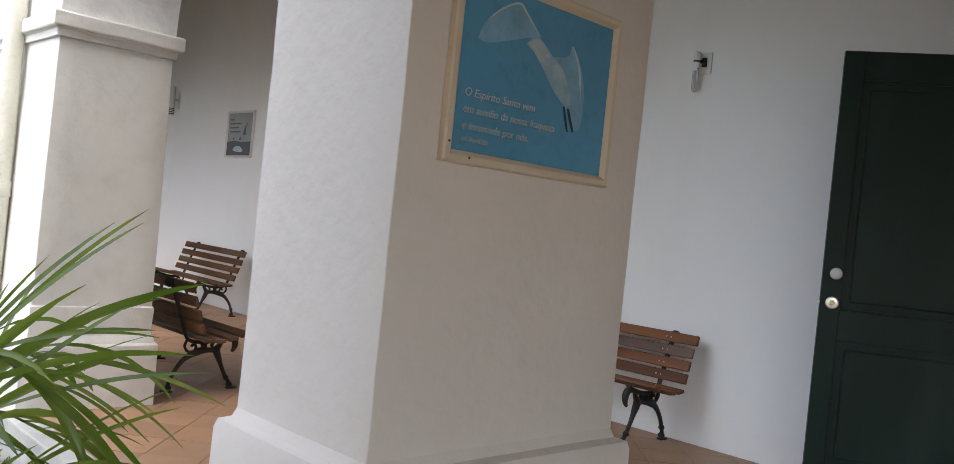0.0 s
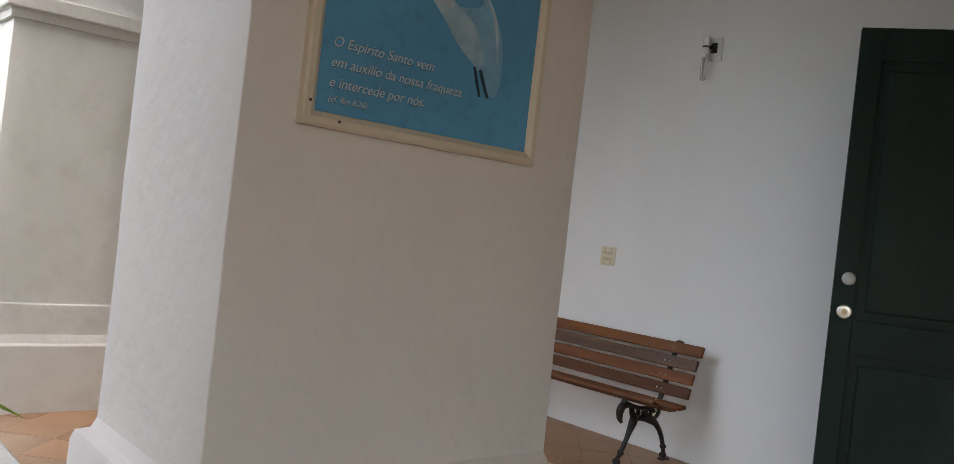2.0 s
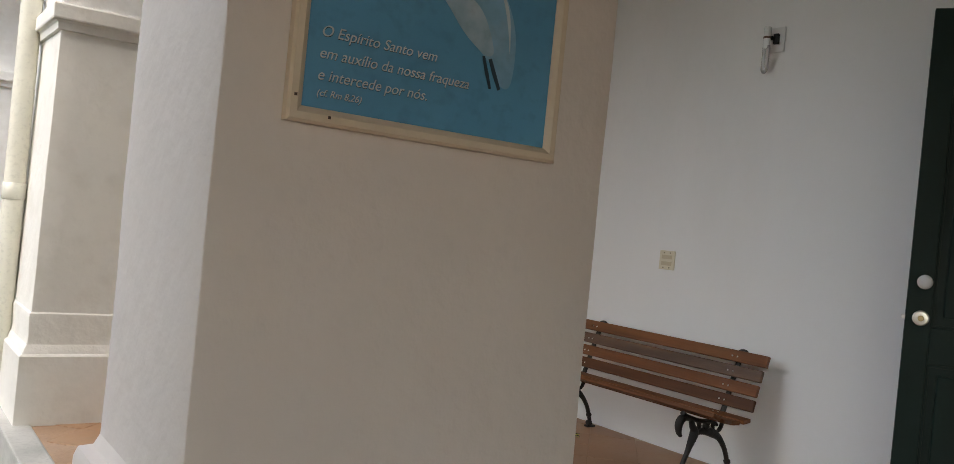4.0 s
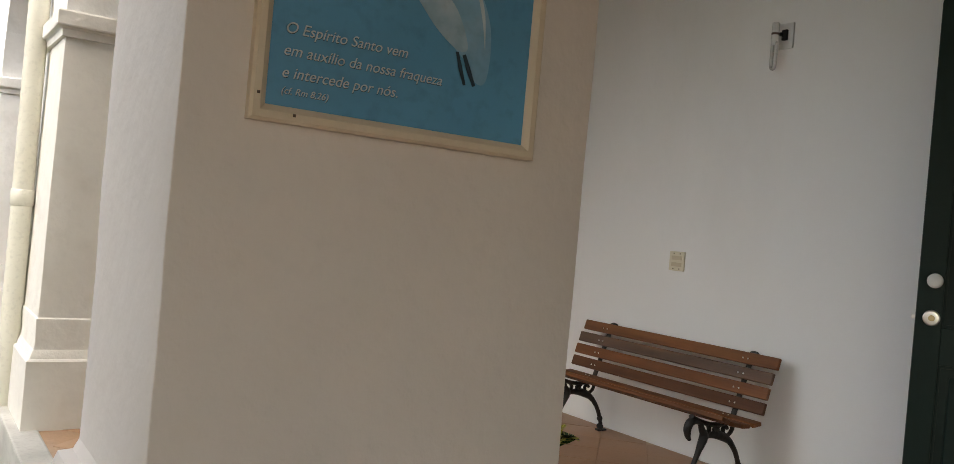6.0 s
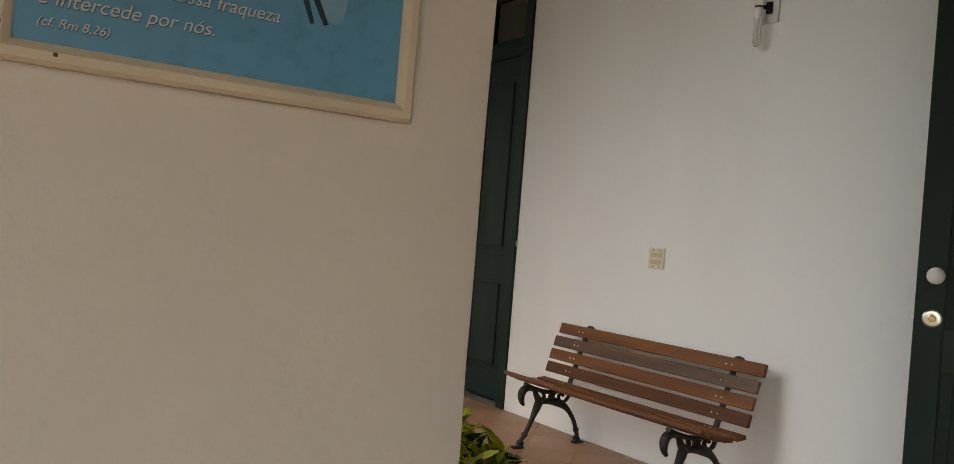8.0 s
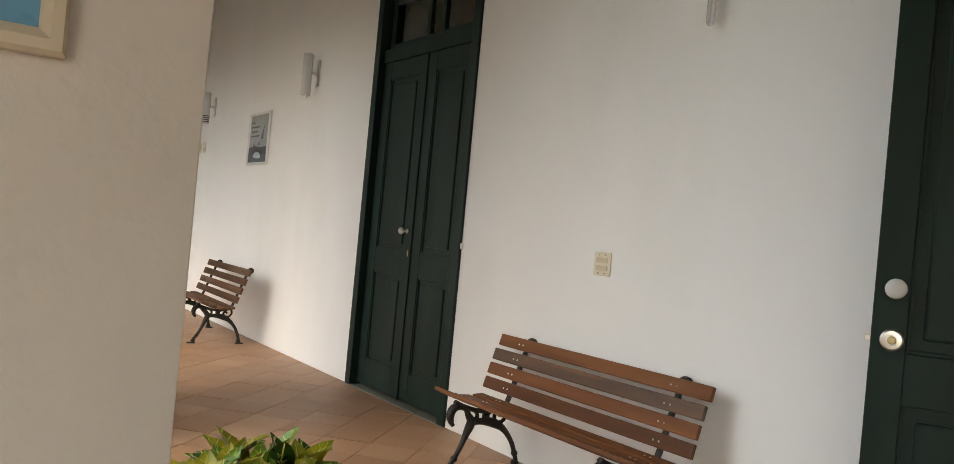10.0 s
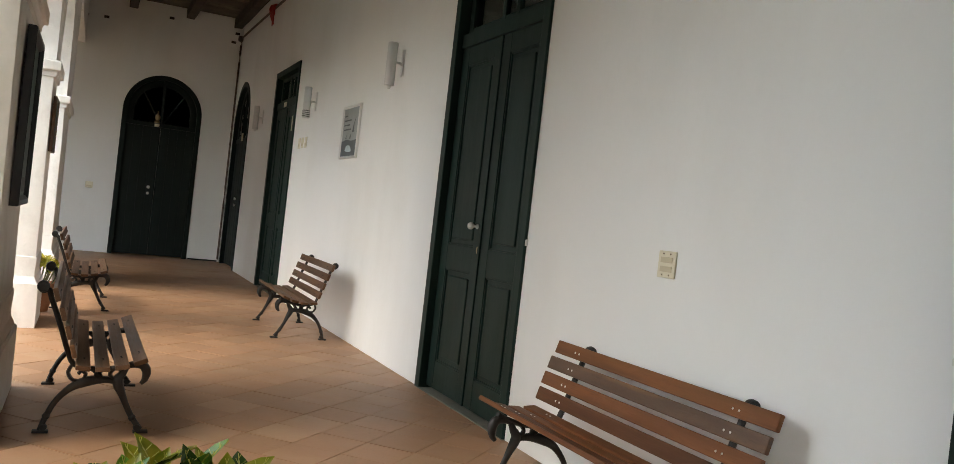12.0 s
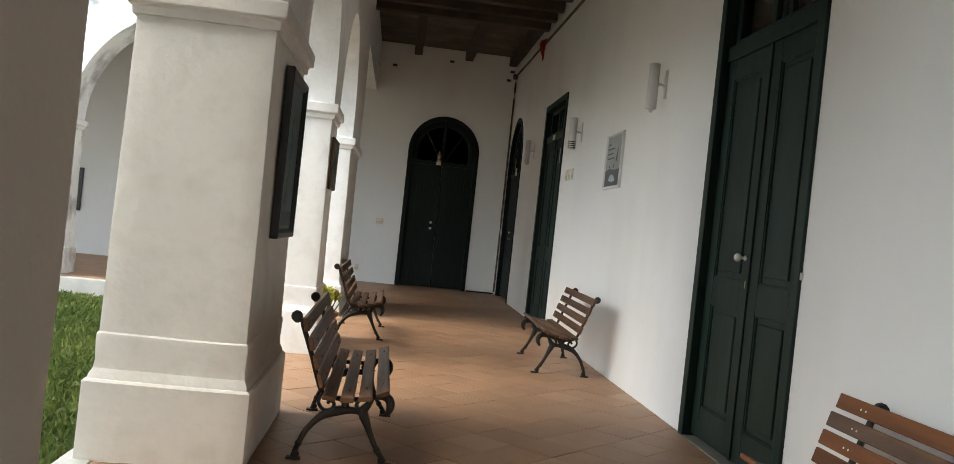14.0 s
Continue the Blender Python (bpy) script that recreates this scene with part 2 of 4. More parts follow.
# east wall with its four doorways
D1 = (1.59, 2.72, 2.48)
D2 = (5.91, 7.475, 3.26)
D3 = (13.1, 14.76, 3.31)
D4 = (17.08, 18.8, 2.67)
bm = bmesh.new()
wall_strip(bm, "y", WALL_X, WALL_X + 0.45, [(-2.2, D1[0], "solid", 0), (*D1[:2], "flat", D1[2]), (D1[1], D2[0], "solid", 0), (*D2[:2], "flat", D2[2]),
           (D2[1], D3[0], "solid", 0), (*D3[:2], "flat", D3[2]), (D3[1], D4[0], "solid", 0), (*D4[:2], "arch", D4[2]), (D4[1], END_Y + 0.45, "solid", 0)], 5.5)
tagged(mesh_object("wall_east", bm, M_WALL), "long white plastered gallery wall", "wall", kind="structure")
# end wall with an arched doorway
DE = (1.6, 3.05, 2.80)
bm = bmesh.new()
wall_strip(bm, "x", END_Y, END_Y + 0.45, [(-13, DE[0], "solid", 0), (*DE[:2], "arch", DE[2]), (DE[1], WALL_X, "solid", 0)], 5.5)
tagged(mesh_object("wall_north", bm, M_WALL), "white plastered end wall of the gallery", "wall", kind="structure")
# closing walls that no opening shows; south arches and west height admit light
bm = bmesh.new()
wall_strip(bm, "x", -2.6, -2.2, [(-9, -7.4, "solid", 0), (-7.4, -5.2, "arch", 1.7), (-5.2, -4.1, "solid", 0), (-4.1, -1.4, "arch", 1.7), (-1.4, 0.2, "solid", 0), (0.2, 1.3, "arch", 1.7), (1.3, WALL_X, "solid", 0)], 5.5)
tagged(mesh_object("wall_south", bm, M_WALL), "unseen white wall behind the walker with arches added to let light in", "arcade", kind="structure")
tagged(mesh_object("wall_west", boxes((-13.4, -13, 2.4, END_Y + 0.45, -0.4, 4.2), (-9.4, -9, -2.6, 2.8, -0.4, 5.5)), M_FACADE), "plain white unseen courtyard wall, kept low to admit light", "wall", kind="structure")
tagged(mesh_object("wall_rooms", boxes((WALL_X + 2.4, WALL_X + 2.6, -2.6, END_Y + 2.6, -0.2, 5.5), (-2, WALL_X + 2.4, END_Y + 2.4, END_Y + 2.6, -0.2, 5.5),
       (WALL_X + 0.45, WALL_X + 2.4, -2.6, -2.5, -0.2, 5.5), (WALL_X + 0.45, WALL_X + 2.4, 4.0, 4.1, -0.2, 5.5), (-2.1, -2, END_Y + 0.45, END_Y + 2.4, -0.2, 5.5),
       (WALL_X + 0.45, WALL_X + 2.4, -2.5, END_Y + 2.4, -0.25, -0.02), (-2, WALL_X + 0.45, END_Y + 0.46, END_Y + 2.4, -0.25, -0.02)), M_WALL), "plain walls of the dark rooms behind the doors", "wall", kind="structure")

# arcades: spans of (start, end) between the piers
PIER_B, PIER_C, PIER_D = (5.83, 7.07), (9.45, 10.15), (12.7, 14.6)
bm = bmesh.new()
wall_strip(bm, "y", ARC_X0, ARC_X1, [(2.36, 3.08, "solid", SPRING), (3.08, PIER_B[0], "arch", SPRING), (*PIER_B, "solid", SPRING), (PIER_B[1], PIER_C[0], "arch", SPRING),
           (*PIER_C, "solid", SPRING), (PIER_C[1], PIER_D[0], "arch", SPRING), (*PIER_D, "solid", SPRING), (PIER_D[1], END_Y, "flat", 3.9)], 5.5)
bmesh.ops.recalc_face_normals(bm, faces=bm.faces)
tagged(mesh_object("wall_arcade_east", bm, M_PIER_LIT_WHITE), "white plastered round-arched arcade wall", "arcade", kind="structure")
bm = bmesh.new()
wall_strip(bm, "x", 2.36, 3.05, [(-9, -6.9, "solid", SPRING), (-6.9, -4.3, "arch", SPRING), (-4.3, -3.1, "solid", SPRING), (-3.1, -0.1, "arch", SPRING), (-0.1, ARC_X0, "solid", SPRING)], 5.5)
tagged(mesh_object("wall_arcade_south", bm, M_PIER), "white plastered round-arched arcade wall", "arcade", kind="structure")
bm = bmesh.new()
wall_strip(bm, "x", 14.35, 15.0, [(-13, -11.9, "solid", SPRING), (-11.9, -8.9, "arch", SPRING), (-8.9, -7.6, "solid", SPRING), (-7.6, -4.65, "arch", SPRING), (-4.65, -3.33, "solid", SPRING), (-3.33, 0.1, "arch", SPRING), (0.1, ARC_X0, "solid", SPRING)], 5.5)
tagged(mesh_object("wall_arcade_north", bm, M_FACADE), "white courtyard arcade wall with black mould stains", "arcade", kind="structure")


def ring_loft(x0, x1, y0, y1, profile, amount=0.004, radius=0.005, cuts=5):
    """Rings round a rectangle, each (height, outward offset), with rounded, slightly uneven corners."""
    bm = bmesh.new()
    rings = []
    for z, o in profile:
        a, b, c, d = x0 - o, x1 + o, y0 - o, y1 + o
        pts = []
        for (cx, cy, sx, sy, s0) in ((a, c, 1, 1, 180), (b, c, -1, 1, 270), (b, d, -1, -1, 0), (a, d, 1, -1, 90)):
            for k in range(4):
                an = radians(s0 + 30 * k)
                pts.append((cx + sx * radius + radius * math.cos(an), cy + sy * radius + radius * math.sin(an)))
        full = []
        for i, p in enumerate(pts):
            q = pts[(i + 1) % len(pts)]
            m = cuts if math.dist(p, q) > 0.1 else 1
            full += [(p[0] + (q[0] - p[0]) * k / m, p[1] + (q[1] - p[1]) * k / m) for k in range(m)]
        rings.append([bm.verts.new(wobble(Vector((x, y, z)), amount)) for x, y in full])
    for a, b in zip(rings, rings[1:]):
        for k in range(len(a)):
            bm.faces.new((a[k], a[(k + 1) % len(a)], b[(k + 1) % len(a)], b[k]))
    bm.faces.new(rings[0])
    bm.faces.new(rings[-1])
    return bm


def steps(z0, z1, o0, o1, n):
    return [(z0 + (z1 - z0) * k / n, o0 + (o1 - o0) * k / n) for k in range(n + 1)]


def pier(x0, x1, y0, y1, label, mat, plinth=0.385, mould=0.61, top=SPRING, rough=0.004):
    """A pier: plinth, sloped base moulding, tapering shaft and a stepped capital."""
    p = thing("pier", label, "pier", "piers of the arcade", "structure")
    part("plinth", ring_loft(x0, x1, y0, y1, steps(-0.26, plinth - 0.012, 0.062, 0.055, 5) + [(plinth, 0.045), (plinth + 0.004, 0.0)], rough), mat, p, smooth=True, sharp=18)
    part("base_moulding", ring_loft(x0, x1, y0, y1, [(plinth - 0.01, 0.04), (plinth + 0.02, 0.034), (plinth + 0.05, 0.02), (plinth + 0.09, 0.016), (mould - 0.03, 0.022), (mould - 0.008, 0.02), (mould, 0.012), (mould + 0.003, -0.01)], rough), mat, p, smooth=True, sharp=18)
    part("shaft", ring_loft(x0, x1, y0, y1, steps(mould - 0.02, top - 0.13, 0.012, -0.006, 14), rough, cuts=6), mat, p, smooth=True, sharp=18)
    part("capital", ring_loft(x0, x1, y0, y1, [(top - 0.15, -0.02), (top - 0.145, 0.014), (top - 0.108, 0.018), (top - 0.098, 0.026), (top - 0.094, 0.042), (top - 0.085, 0.046), (top - 0.016, 0.046), (top - 0.006, 0.04), (top, 0.0)], rough * 0.7, radius=0.008), mat, p, smooth=True, sharp=18)
    return p


# the corner pier
pc = thing("pier", "white limewashed corner pier with uneven brush marks", "pier", "piers of the arcade", "structure")


def skewed(bm):
    for v in bm.verts:
        if v.co.y > 2.7:
            v.co.y += 0.15 * (v.co.x + 0.105) / 1.03
    return bm


part("plinth", skewed(ring_loft(-0.105, 0.925, 2.335, 3.0, steps(-0.26, 0.615, 0.062, 0.05, 6) + [(0.64, 0.042), (0.655, 0.0)], 0.006)), M_PIER_CORNER, pc, smooth=True, sharp=18)
part("shaft", skewed(ring_loft(-0.105, 0.925, 2.335, 3.0, [(0.62, 0.03), (0.65, 0.012)] + steps(0.68, 2.4, 0.0, 0.0, 16) + steps(2.5, SPRING + 0.65, 0.0, 0.0, 2), 0.006, cuts=8)), M_PIER_CORNER, pc, smooth=True, sharp=18)
pier(ARC_X0, ARC_X1, *PIER_B, "cream limewashed pier with a stepped base and capital", M_PIER)
pier(ARC_X0, ARC_X1, *PIER_C, "white limewashed pier with a stepped base and capital", M_PIER_LIT_WHITE)
pier(ARC_X0, ARC_X1, *PIER_D, "white limewashed corner pier at the end of the gallery", M_PIER_LIT_WHITE)
pier(-4.65, -3.33, 14.35, 15.0, "white limewashed pier across the courtyard", M_FACADE)
pier(-8.9, -7.6, 14.35, 15.0, "white limewashed pier across the courtyard", M_FACADE)
pier(-4.3, -3.1, 2.36, 3.05, "white limewashed pier of the side gallery", M_PIER)

# ceiling: boards on squared joists
bm = bmesh.new()
y = -2.2
while y < END_Y:
    w = 0.26 + 0.06 * random.random()
    box(bm, ARC_X0, WALL_X, y, min(y + w - 0.012, END_Y), TOP + 0.006 * random.random(), TOP + 0.05)
    y += w
box(bm, -9, ARC_X0, -2.2, 2.5, TOP, TOP + 0.05)
box(bm, -13, ARC_X0, 14.9, END_Y, TOP, TOP + 0.05)
tagged(mesh_object("ceiling", bm, M_PLANK), "old dark board ceiling", "ceiling", kind="structure")


def joist(x0, x1, y0, y1, z0=4.7):
    bm = bmesh.new()
    box(bm, x0, x1, y0, y1, z0, TOP + 0.004, bevel=0.012)
    bmesh.ops.subdivide_edges(bm, edges=[e for e in bm.edges if e.calc_length() > 1], cuts=6)
    for v in bm.verts:
        v.co = wobble(v.co, 0.008, 2.3)
    return tagged(mesh_object("ceiling_joist", bm, M_BEAM), "dark squared timber ceiling joist", "joist", "joists under the ceiling", "structure")


for k in range(26):
    yy = 15.25 - 0.62 * k
    joist(ARC_X1 - 0.05, WALL_X - 0.03, yy - 0.085, yy + 0.085, 4.62)
for xx in (0.46, 1.6, 2.64, 3.56):
    joist(xx - 0.08, xx + 0.08, 15.35, END_Y + 0.01, 4.71)
# roof slab over the galleries
tagged(mesh_object("roof", boxes((-0.35, WALL_X + 3.2, -3, END_Y + 3, 5.5, 5.62), (-9.6, -0.35, -3, 3.45, 5.5, 5.62), (-13.8, -0.35, 13.9, END_Y + 3, 5.5, 5.62)), M_TILE), "clay roof over the galleries", "roof", kind="structure")

# ---- doors ----


def leaf(bm, u0, u1, z0, z1, panels, depth=0.04, stile=0.1, m=None):
    """A framed leaf in the u-z plane, its face at v=0 and its back at v=depth, with raised fields in sunk panels."""
    zs = [z0] + [z for p in panels for z in p] + [z1]
    box(bm, u0, u0 + stile, 0, depth, z0, z1, 0.004, m)
    box(bm, u1 - stile, u1, 0, depth, z0, z1, 0.004, m)
    for a, b in zip(zs[::2], zs[1::2]):
        box(bm, u0 + stile, u1 - stile, 0.001, depth - 0.001, a, b, 0.004, m)
    for a, b in panels:
        box(bm, u0 + stile - 0.005, u1 - stile + 0.005, 0.018, depth - 0.012, a - 0.005, b + 0.005, 0, m)
        box(bm, u0 + stile + 0.045, u1 - stile - 0.045, 0.006, 0.03, a + 0.045, b - 0.045, 0.01, m)
        for q in ((u0 + stile, u0 + stile + 0.012, a, b), (u1 - stile - 0.012, u1 - stile, a, b), (u0 + stile, u1 - stile, a, a + 0.012), (u0 + stile, u1 - stile, b - 0.012, b)):
            box(bm, q[0], q[1], 0.007, 0.03, q[2], q[3], 0.003, m)


def knob_mesh(bm, r=0.028, m=None):
    lathe(bm, [(r * 0.7, 0), (r * 0.7, 0.006), (r * 0.35, 0.012), (r * 0.35, 0.03), (r * 0.7, 0.036), (r, 0.05), (r * 0.95, 0.064), (r * 0.6, 0.074), (0.004, 0.077)], 18, m)


# a door in the east wall: local u runs along -y, v into the wall
def east_pose(y, v=0.0):
    return Matrix.Translation((WALL_X + v, y, 0)) @ Matrix.Rotation(-math.pi / 2, 4, "Z")


def rect_door(name, y0, y1, top, leaf_top, label, hardware=True):
    w = y1 - y0
    d = thing(name, label, "door", kind="structure", m=east_pose(y1, -0.02))
    part("door_frame", boxes((0, 0.09, 0, 0.2, 0, top), (w - 0.09, w, 0, 0.2, 0, top), (0.09, w - 0.09, 0, 0.2, top - 0.09, top), bevel=0.006), M_GREEN, d)
    half = w / 2 + 0.02
    for u0, u1 in ((0.09, half), (half + 0.006, w - 0.09)):
        bm = bmesh.new()
        leaf(bm, u0 + 0.003, u1, 0.03, leaf_top, [(0.24, 0.95), (1.14, leaf_top - 0.14)], stile=0.125, m=Matrix.Translation((0, 0.06, 0)))
        lf = part("door_leaf", bm, M_GREEN, d)
        if hardware and u0 < 0.2:
            bm = bmesh.new()
            knob_mesh(bm, 0.027, Matrix.Translation((u1 - 0.08, 0.06, 1.29)) @ Matrix.Rotation(math.pi / 2, 4, "X"))
            part("knob", bm, M_PORCELAIN, lf, "white porcelain knob", smooth=True)
            bm = bmesh.new()
            lathe(bm, [(0.018, 0), (0.018, 0.004), (0.012, 0.006)], 14, Matrix.Translation((u1 - 0.04, 0.06, 1.125)) @ Matrix.Rotation(math.pi / 2, 4, "X") @ Matrix.Diagonal((0.75, 1.4, 1, 1)))
            part("keyhole_plate", bm, M_BRASS, lf, "oval brass keyhole plate")
    part("astragal", boxes((half - 0.02, half + 0.012, 0.048, 0.06, 0.03, leaf_top), bevel=0.003), M_GREEN, d)
    part("transom_rail", boxes((0.09, w - 0.09, 0.045, 0.14, leaf_top + 0.004, leaf_top + 0.11), bevel=0.006), M_GREEN, d)
    z0, z1 = leaf_top + 0.11, top - 0.09
    us = [0.09, 0.09 + 0.07, w * 0.43, w * 0.43 + 0.05, w * 0.57, w * 0.57 + 0.05, w - 0.16, w - 0.09]
    tr = part("transom_window", boxes((us[0], us[1], 0.09, 0.13, z0, z1), (us[2], us[3], 0.09, 0.13, z0, z1), (us[4], us[5], 0.09, 0.13, z0, z1), (us[6], us[7], 0.09, 0.13, z0, z1),
              (us[1], us[6], 0.092, 0.128, z0, z0 + 0.05), (us[1], us[6], 0.092, 0.128, z1 - 0.05, z1), bevel=0.004), M_GREEN, d)
    for a, b in ((us[1], us[2]), (us[3], us[4]), (us[5], us[6])):
        part("pane", boxes((a - 0.004, b + 0.004, 0.108, 0.112, z0 + 0.046, z1 - 0.046)), M_GLASS, tr)
    part("threshold", boxes((0.0, w, 0.0, 0.3, -0.005, 0.008), bevel=0.003), M_SILL, d, "worn grey green stone threshold")
    return d


d2 = rect_door("door_2", *D2, 2.64, "closed dark green panelled double door with a transom window")
part("latch_hook", boxes((D2[1] - D2[0] + 0.002, D2[1] - D2[0] + 0.014, 0.004, 0.024, 1.205, 1.245), bevel=0.004), M_WHITE, d2, "small pale wall latch")
d3 = rect_door("door_3", *D3, 2.72, "closed dark green double door with paper notices", hardware=False)
part("notice", boxes((0.62, 0.80, 0.038, 0.044, 2.74, 2.81), bevel=0.002), M_PLASTIC, d3, "white paper notice")
part("notice", boxes((1.24, 1.38, 0.053, 0.059, 2.35, 2.57), bevel=0.002), M_PLASTIC, d3, "cream paper notice")


def arch_door(name, w, spring, m, label, boards, knob_at, fan=True):
    """A round-headed double door of upright boards with a glazed fan over the leaves."""
    d = thing(name, label, "door", kind="structure", m=m)
    r = w / 2
    bm = bmesh.new()
    out, inn = [], []
    path = [(0, 0)] + [(r - r * math.cos(math.pi * k / 24), spring + r * math.sin(math.pi * k / 24)) for k in range(25)] + [(w, 0)]
    t = 0.085
    pin = [(t, 0)] + [(r - (r - t) * math.cos(math.pi * k / 24), spring + (r - t) * math.sin(math.pi * k / 24)) for k in range(25)] + [(w - t, 0)]
    rows = [[bm.verts.new((u, v, z)) for u, z in q] for q, v in ((path, 0), (pin, 0), (path, 0.16), (pin, 0.16))]
    for k in range(len(path) - 1):
        for a, b in ((0, 1), (1, 3), (3, 2), (2, 0)):
            bm.faces.new((rows[a][k], rows[a][k + 1], rows[b][k + 1], rows[b][k]))
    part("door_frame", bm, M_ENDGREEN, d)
    lt = spring - 0.28
    for u0, u1 in ((t, r - 0.003), (r + 0.003, w - t)):
        bm = bmesh.new()
        n = boards
        for k in range(n):
            a, b = u0 + (u1 - u0) * k / n, u0 + (u1 - u0) * (k + 1) / n
            box(bm, a + 0.003, b - 0.003, 0.075, 0.12, 0.02, lt, 0.006)
        box(bm, u0, u1, 0.085, 0.125, 0.02, lt)
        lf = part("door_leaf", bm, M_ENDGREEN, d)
    for z, rr in ((knob_at, 0.032), (knob_at - 0.12, 0.028)):
        bm = bmesh.new()
        knob_mesh(bm, rr, Matrix.Translation((r - 0.115, 0.075, z)) @ Matrix.Rotation(math.pi / 2, 4, "X") @ Matrix.Diagonal((1, 1, 0.5, 1)))
        part("knob", bm, M_PORCELAIN if z == knob_at else M_STEEL, lf, "pale round knob", smooth=True)
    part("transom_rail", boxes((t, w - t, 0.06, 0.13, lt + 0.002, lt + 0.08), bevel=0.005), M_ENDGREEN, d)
    bm = bmesh.new()
    c = Vector((r, 0.095, spring))
    for an, rad in ((48, 0.018), (90, 0.04), (132, 0.018)):
        e = c + Vector((math.cos(radians(an)), 0, math.sin(radians(an)))) * (r - t + 0.01)
        tube(bm, [c - Vector((0, 0, 0.26)), e], rad, 6)
    ring = [Vector((r - (r - t - 0.06) * math.cos(math.pi * k / 20), 0.095, spring + (r - t - 0.06) * math.sin(math.pi * k / 20))) for k in range(21)]
    tube(bm, [Vector((ring[0].x, 0.095, lt + 0.05))] + ring + [Vector((ring[-1].x, 0.095, lt + 0.05))], 0.07, 8, 0.35, (0, 1, 0))
    tr = part("fanlight", bm, M_ENDGREEN, d)
    bm = bmesh.new()
    vs = [bm.verts.new((u, 0.1, z)) for u, z in [(t, lt + 0.07)] + pin[1:-1] + [(w - t, lt + 0.07)]]
    bm.faces.new(vs)
    bmesh.ops.solidify(bm, geom=list(bm.faces), thickness=0.004)
    part("pane", bm, M_GLASS, tr)
    return d


ed = arch_door("door_5", DE[1] - DE[0], DE[2], Matrix.Translation((DE[0], END_Y - 0.015, 0)), "closed blackish green round-headed double door with a fanlight", 4, 1.34)
part("number_plate", boxes((0.60, 0.69, 0.052, 0.058, 2.525, 2.585), bevel=0.002), M_PLASTIC, ed, "small white number plate")
# solid turned shape in place of the lantern reflection in the fanlight glass
bm = bmesh.new()
lathe(bm, [(0.05, 0), (0.055, 0.02), (0.03, 0.05), (0.05, 0.09), (0.045, 0.14), (0.02, 0.17), (0.012, 0.2), (0.004, 0.23)], 12, Matrix.Translation((0.645, 0.045, 2.60)))
part("finial_or_reflection", bm, M_BRASS, ed, "small pale shape standing in for a lantern reflected in the fanlight", smooth=True)
d4 = arch_door("door_4", D4[1] - D4[0], D4[2], east_pose(D4[1], -0.015), "closed dark round-headed door beside the corner", 3, 1.3)
part("notice", boxes((0.75, 0.93, 0.052, 0.058, 2.41, 2.56), bevel=0.002), M_PLASTIC, d4, "white paper notice")

# the door that stands ajar
ang = math.atan2(2.605 - D1[0], 3.09 - WALL_X)
d1 = thing("door_1", "dark green panelled door standing open into the gallery", "door", kind="structure", m=Matrix.Translation((3.09, 2.605, 0)) @ Matrix.Rotation(ang + math.pi, 4, "Z"))
W1 = math.dist((3.09, 2.605), (WALL_X, D1[0])) - 0.02
bm = bmesh.new()
leaf(bm, 0, W1, 0.03, 2.455, [(0.22, 0.9), (1.06, 2.3)], depth=0.045, stile=0.1)
lf = part("door_leaf", bm, M_GREEN, d1)
X90 = Matrix.Rotation(math.pi / 2, 4, "X")
bm = bmesh.new()
knob_mesh(bm, 0.032, Matrix.Translation((0.06, 0, 1.255)) @ X90)
part("knob", bm, M_PORCELAIN, lf, "white porcelain knob", smooth=True)
bm = bmesh.new()
lathe(bm, [(0.034, 0), (0.034, 0.004), (0.028, 0.009), (0.016, 0.01), (0.015, 0.013), (0.004, 0.013)], 24, Matrix.Translation((0.06, 0, 1.096)) @ X90)
lk = part("lock_rose", bm, M_STEEL, lf, "round white metal lock rose")
bm = bmesh.new()
lathe(bm, [(0.013, 0), (0.013, 0.016), (0.009, 0.018), (0.002, 0.018)], 16, Matrix.Translation((0.06, 0, 1.096)) @ X90)
part("lock_cylinder", bm, M_BRASS, lf, "brass lock cylinder")
part("latch_bolt", boxes((-0.017, 0.004, 0.015, 0.029, 1.086, 1.104), bevel=0.003), M_STEEL, lf, "steel latch bolt sticking out")
part("door_frame", boxes((-D1[1], -D1[1] + 0.07, 0, 0.3, 0, D1[2]), (-D1[0] - 0.07, -D1[0], 0, 0.3, 0, D1[2]), (-D1[1] + 0.07, -D1[0] - 0.07, 0, 0.3, D1[2] - 0.07, D1[2]), bevel=0.005), M_GREEN, d1).matrix_world = Matrix.Translation((WALL_X + 0.06, 0, 0)) @ Matrix.Rotation(-math.pi / 2, 4, "Z")

# ---- benches ----
BACK = [(0.102, 0.427), (0.078, 0.509), (0.05, 0.591), (0.018, 0.675)]
SEAT = [(0.165, 0.362), (0.255, 0.358), (0.345, 0.372), (0.43, 0.40)]
SEAT_TILT = [-6, 2, 10, 22]


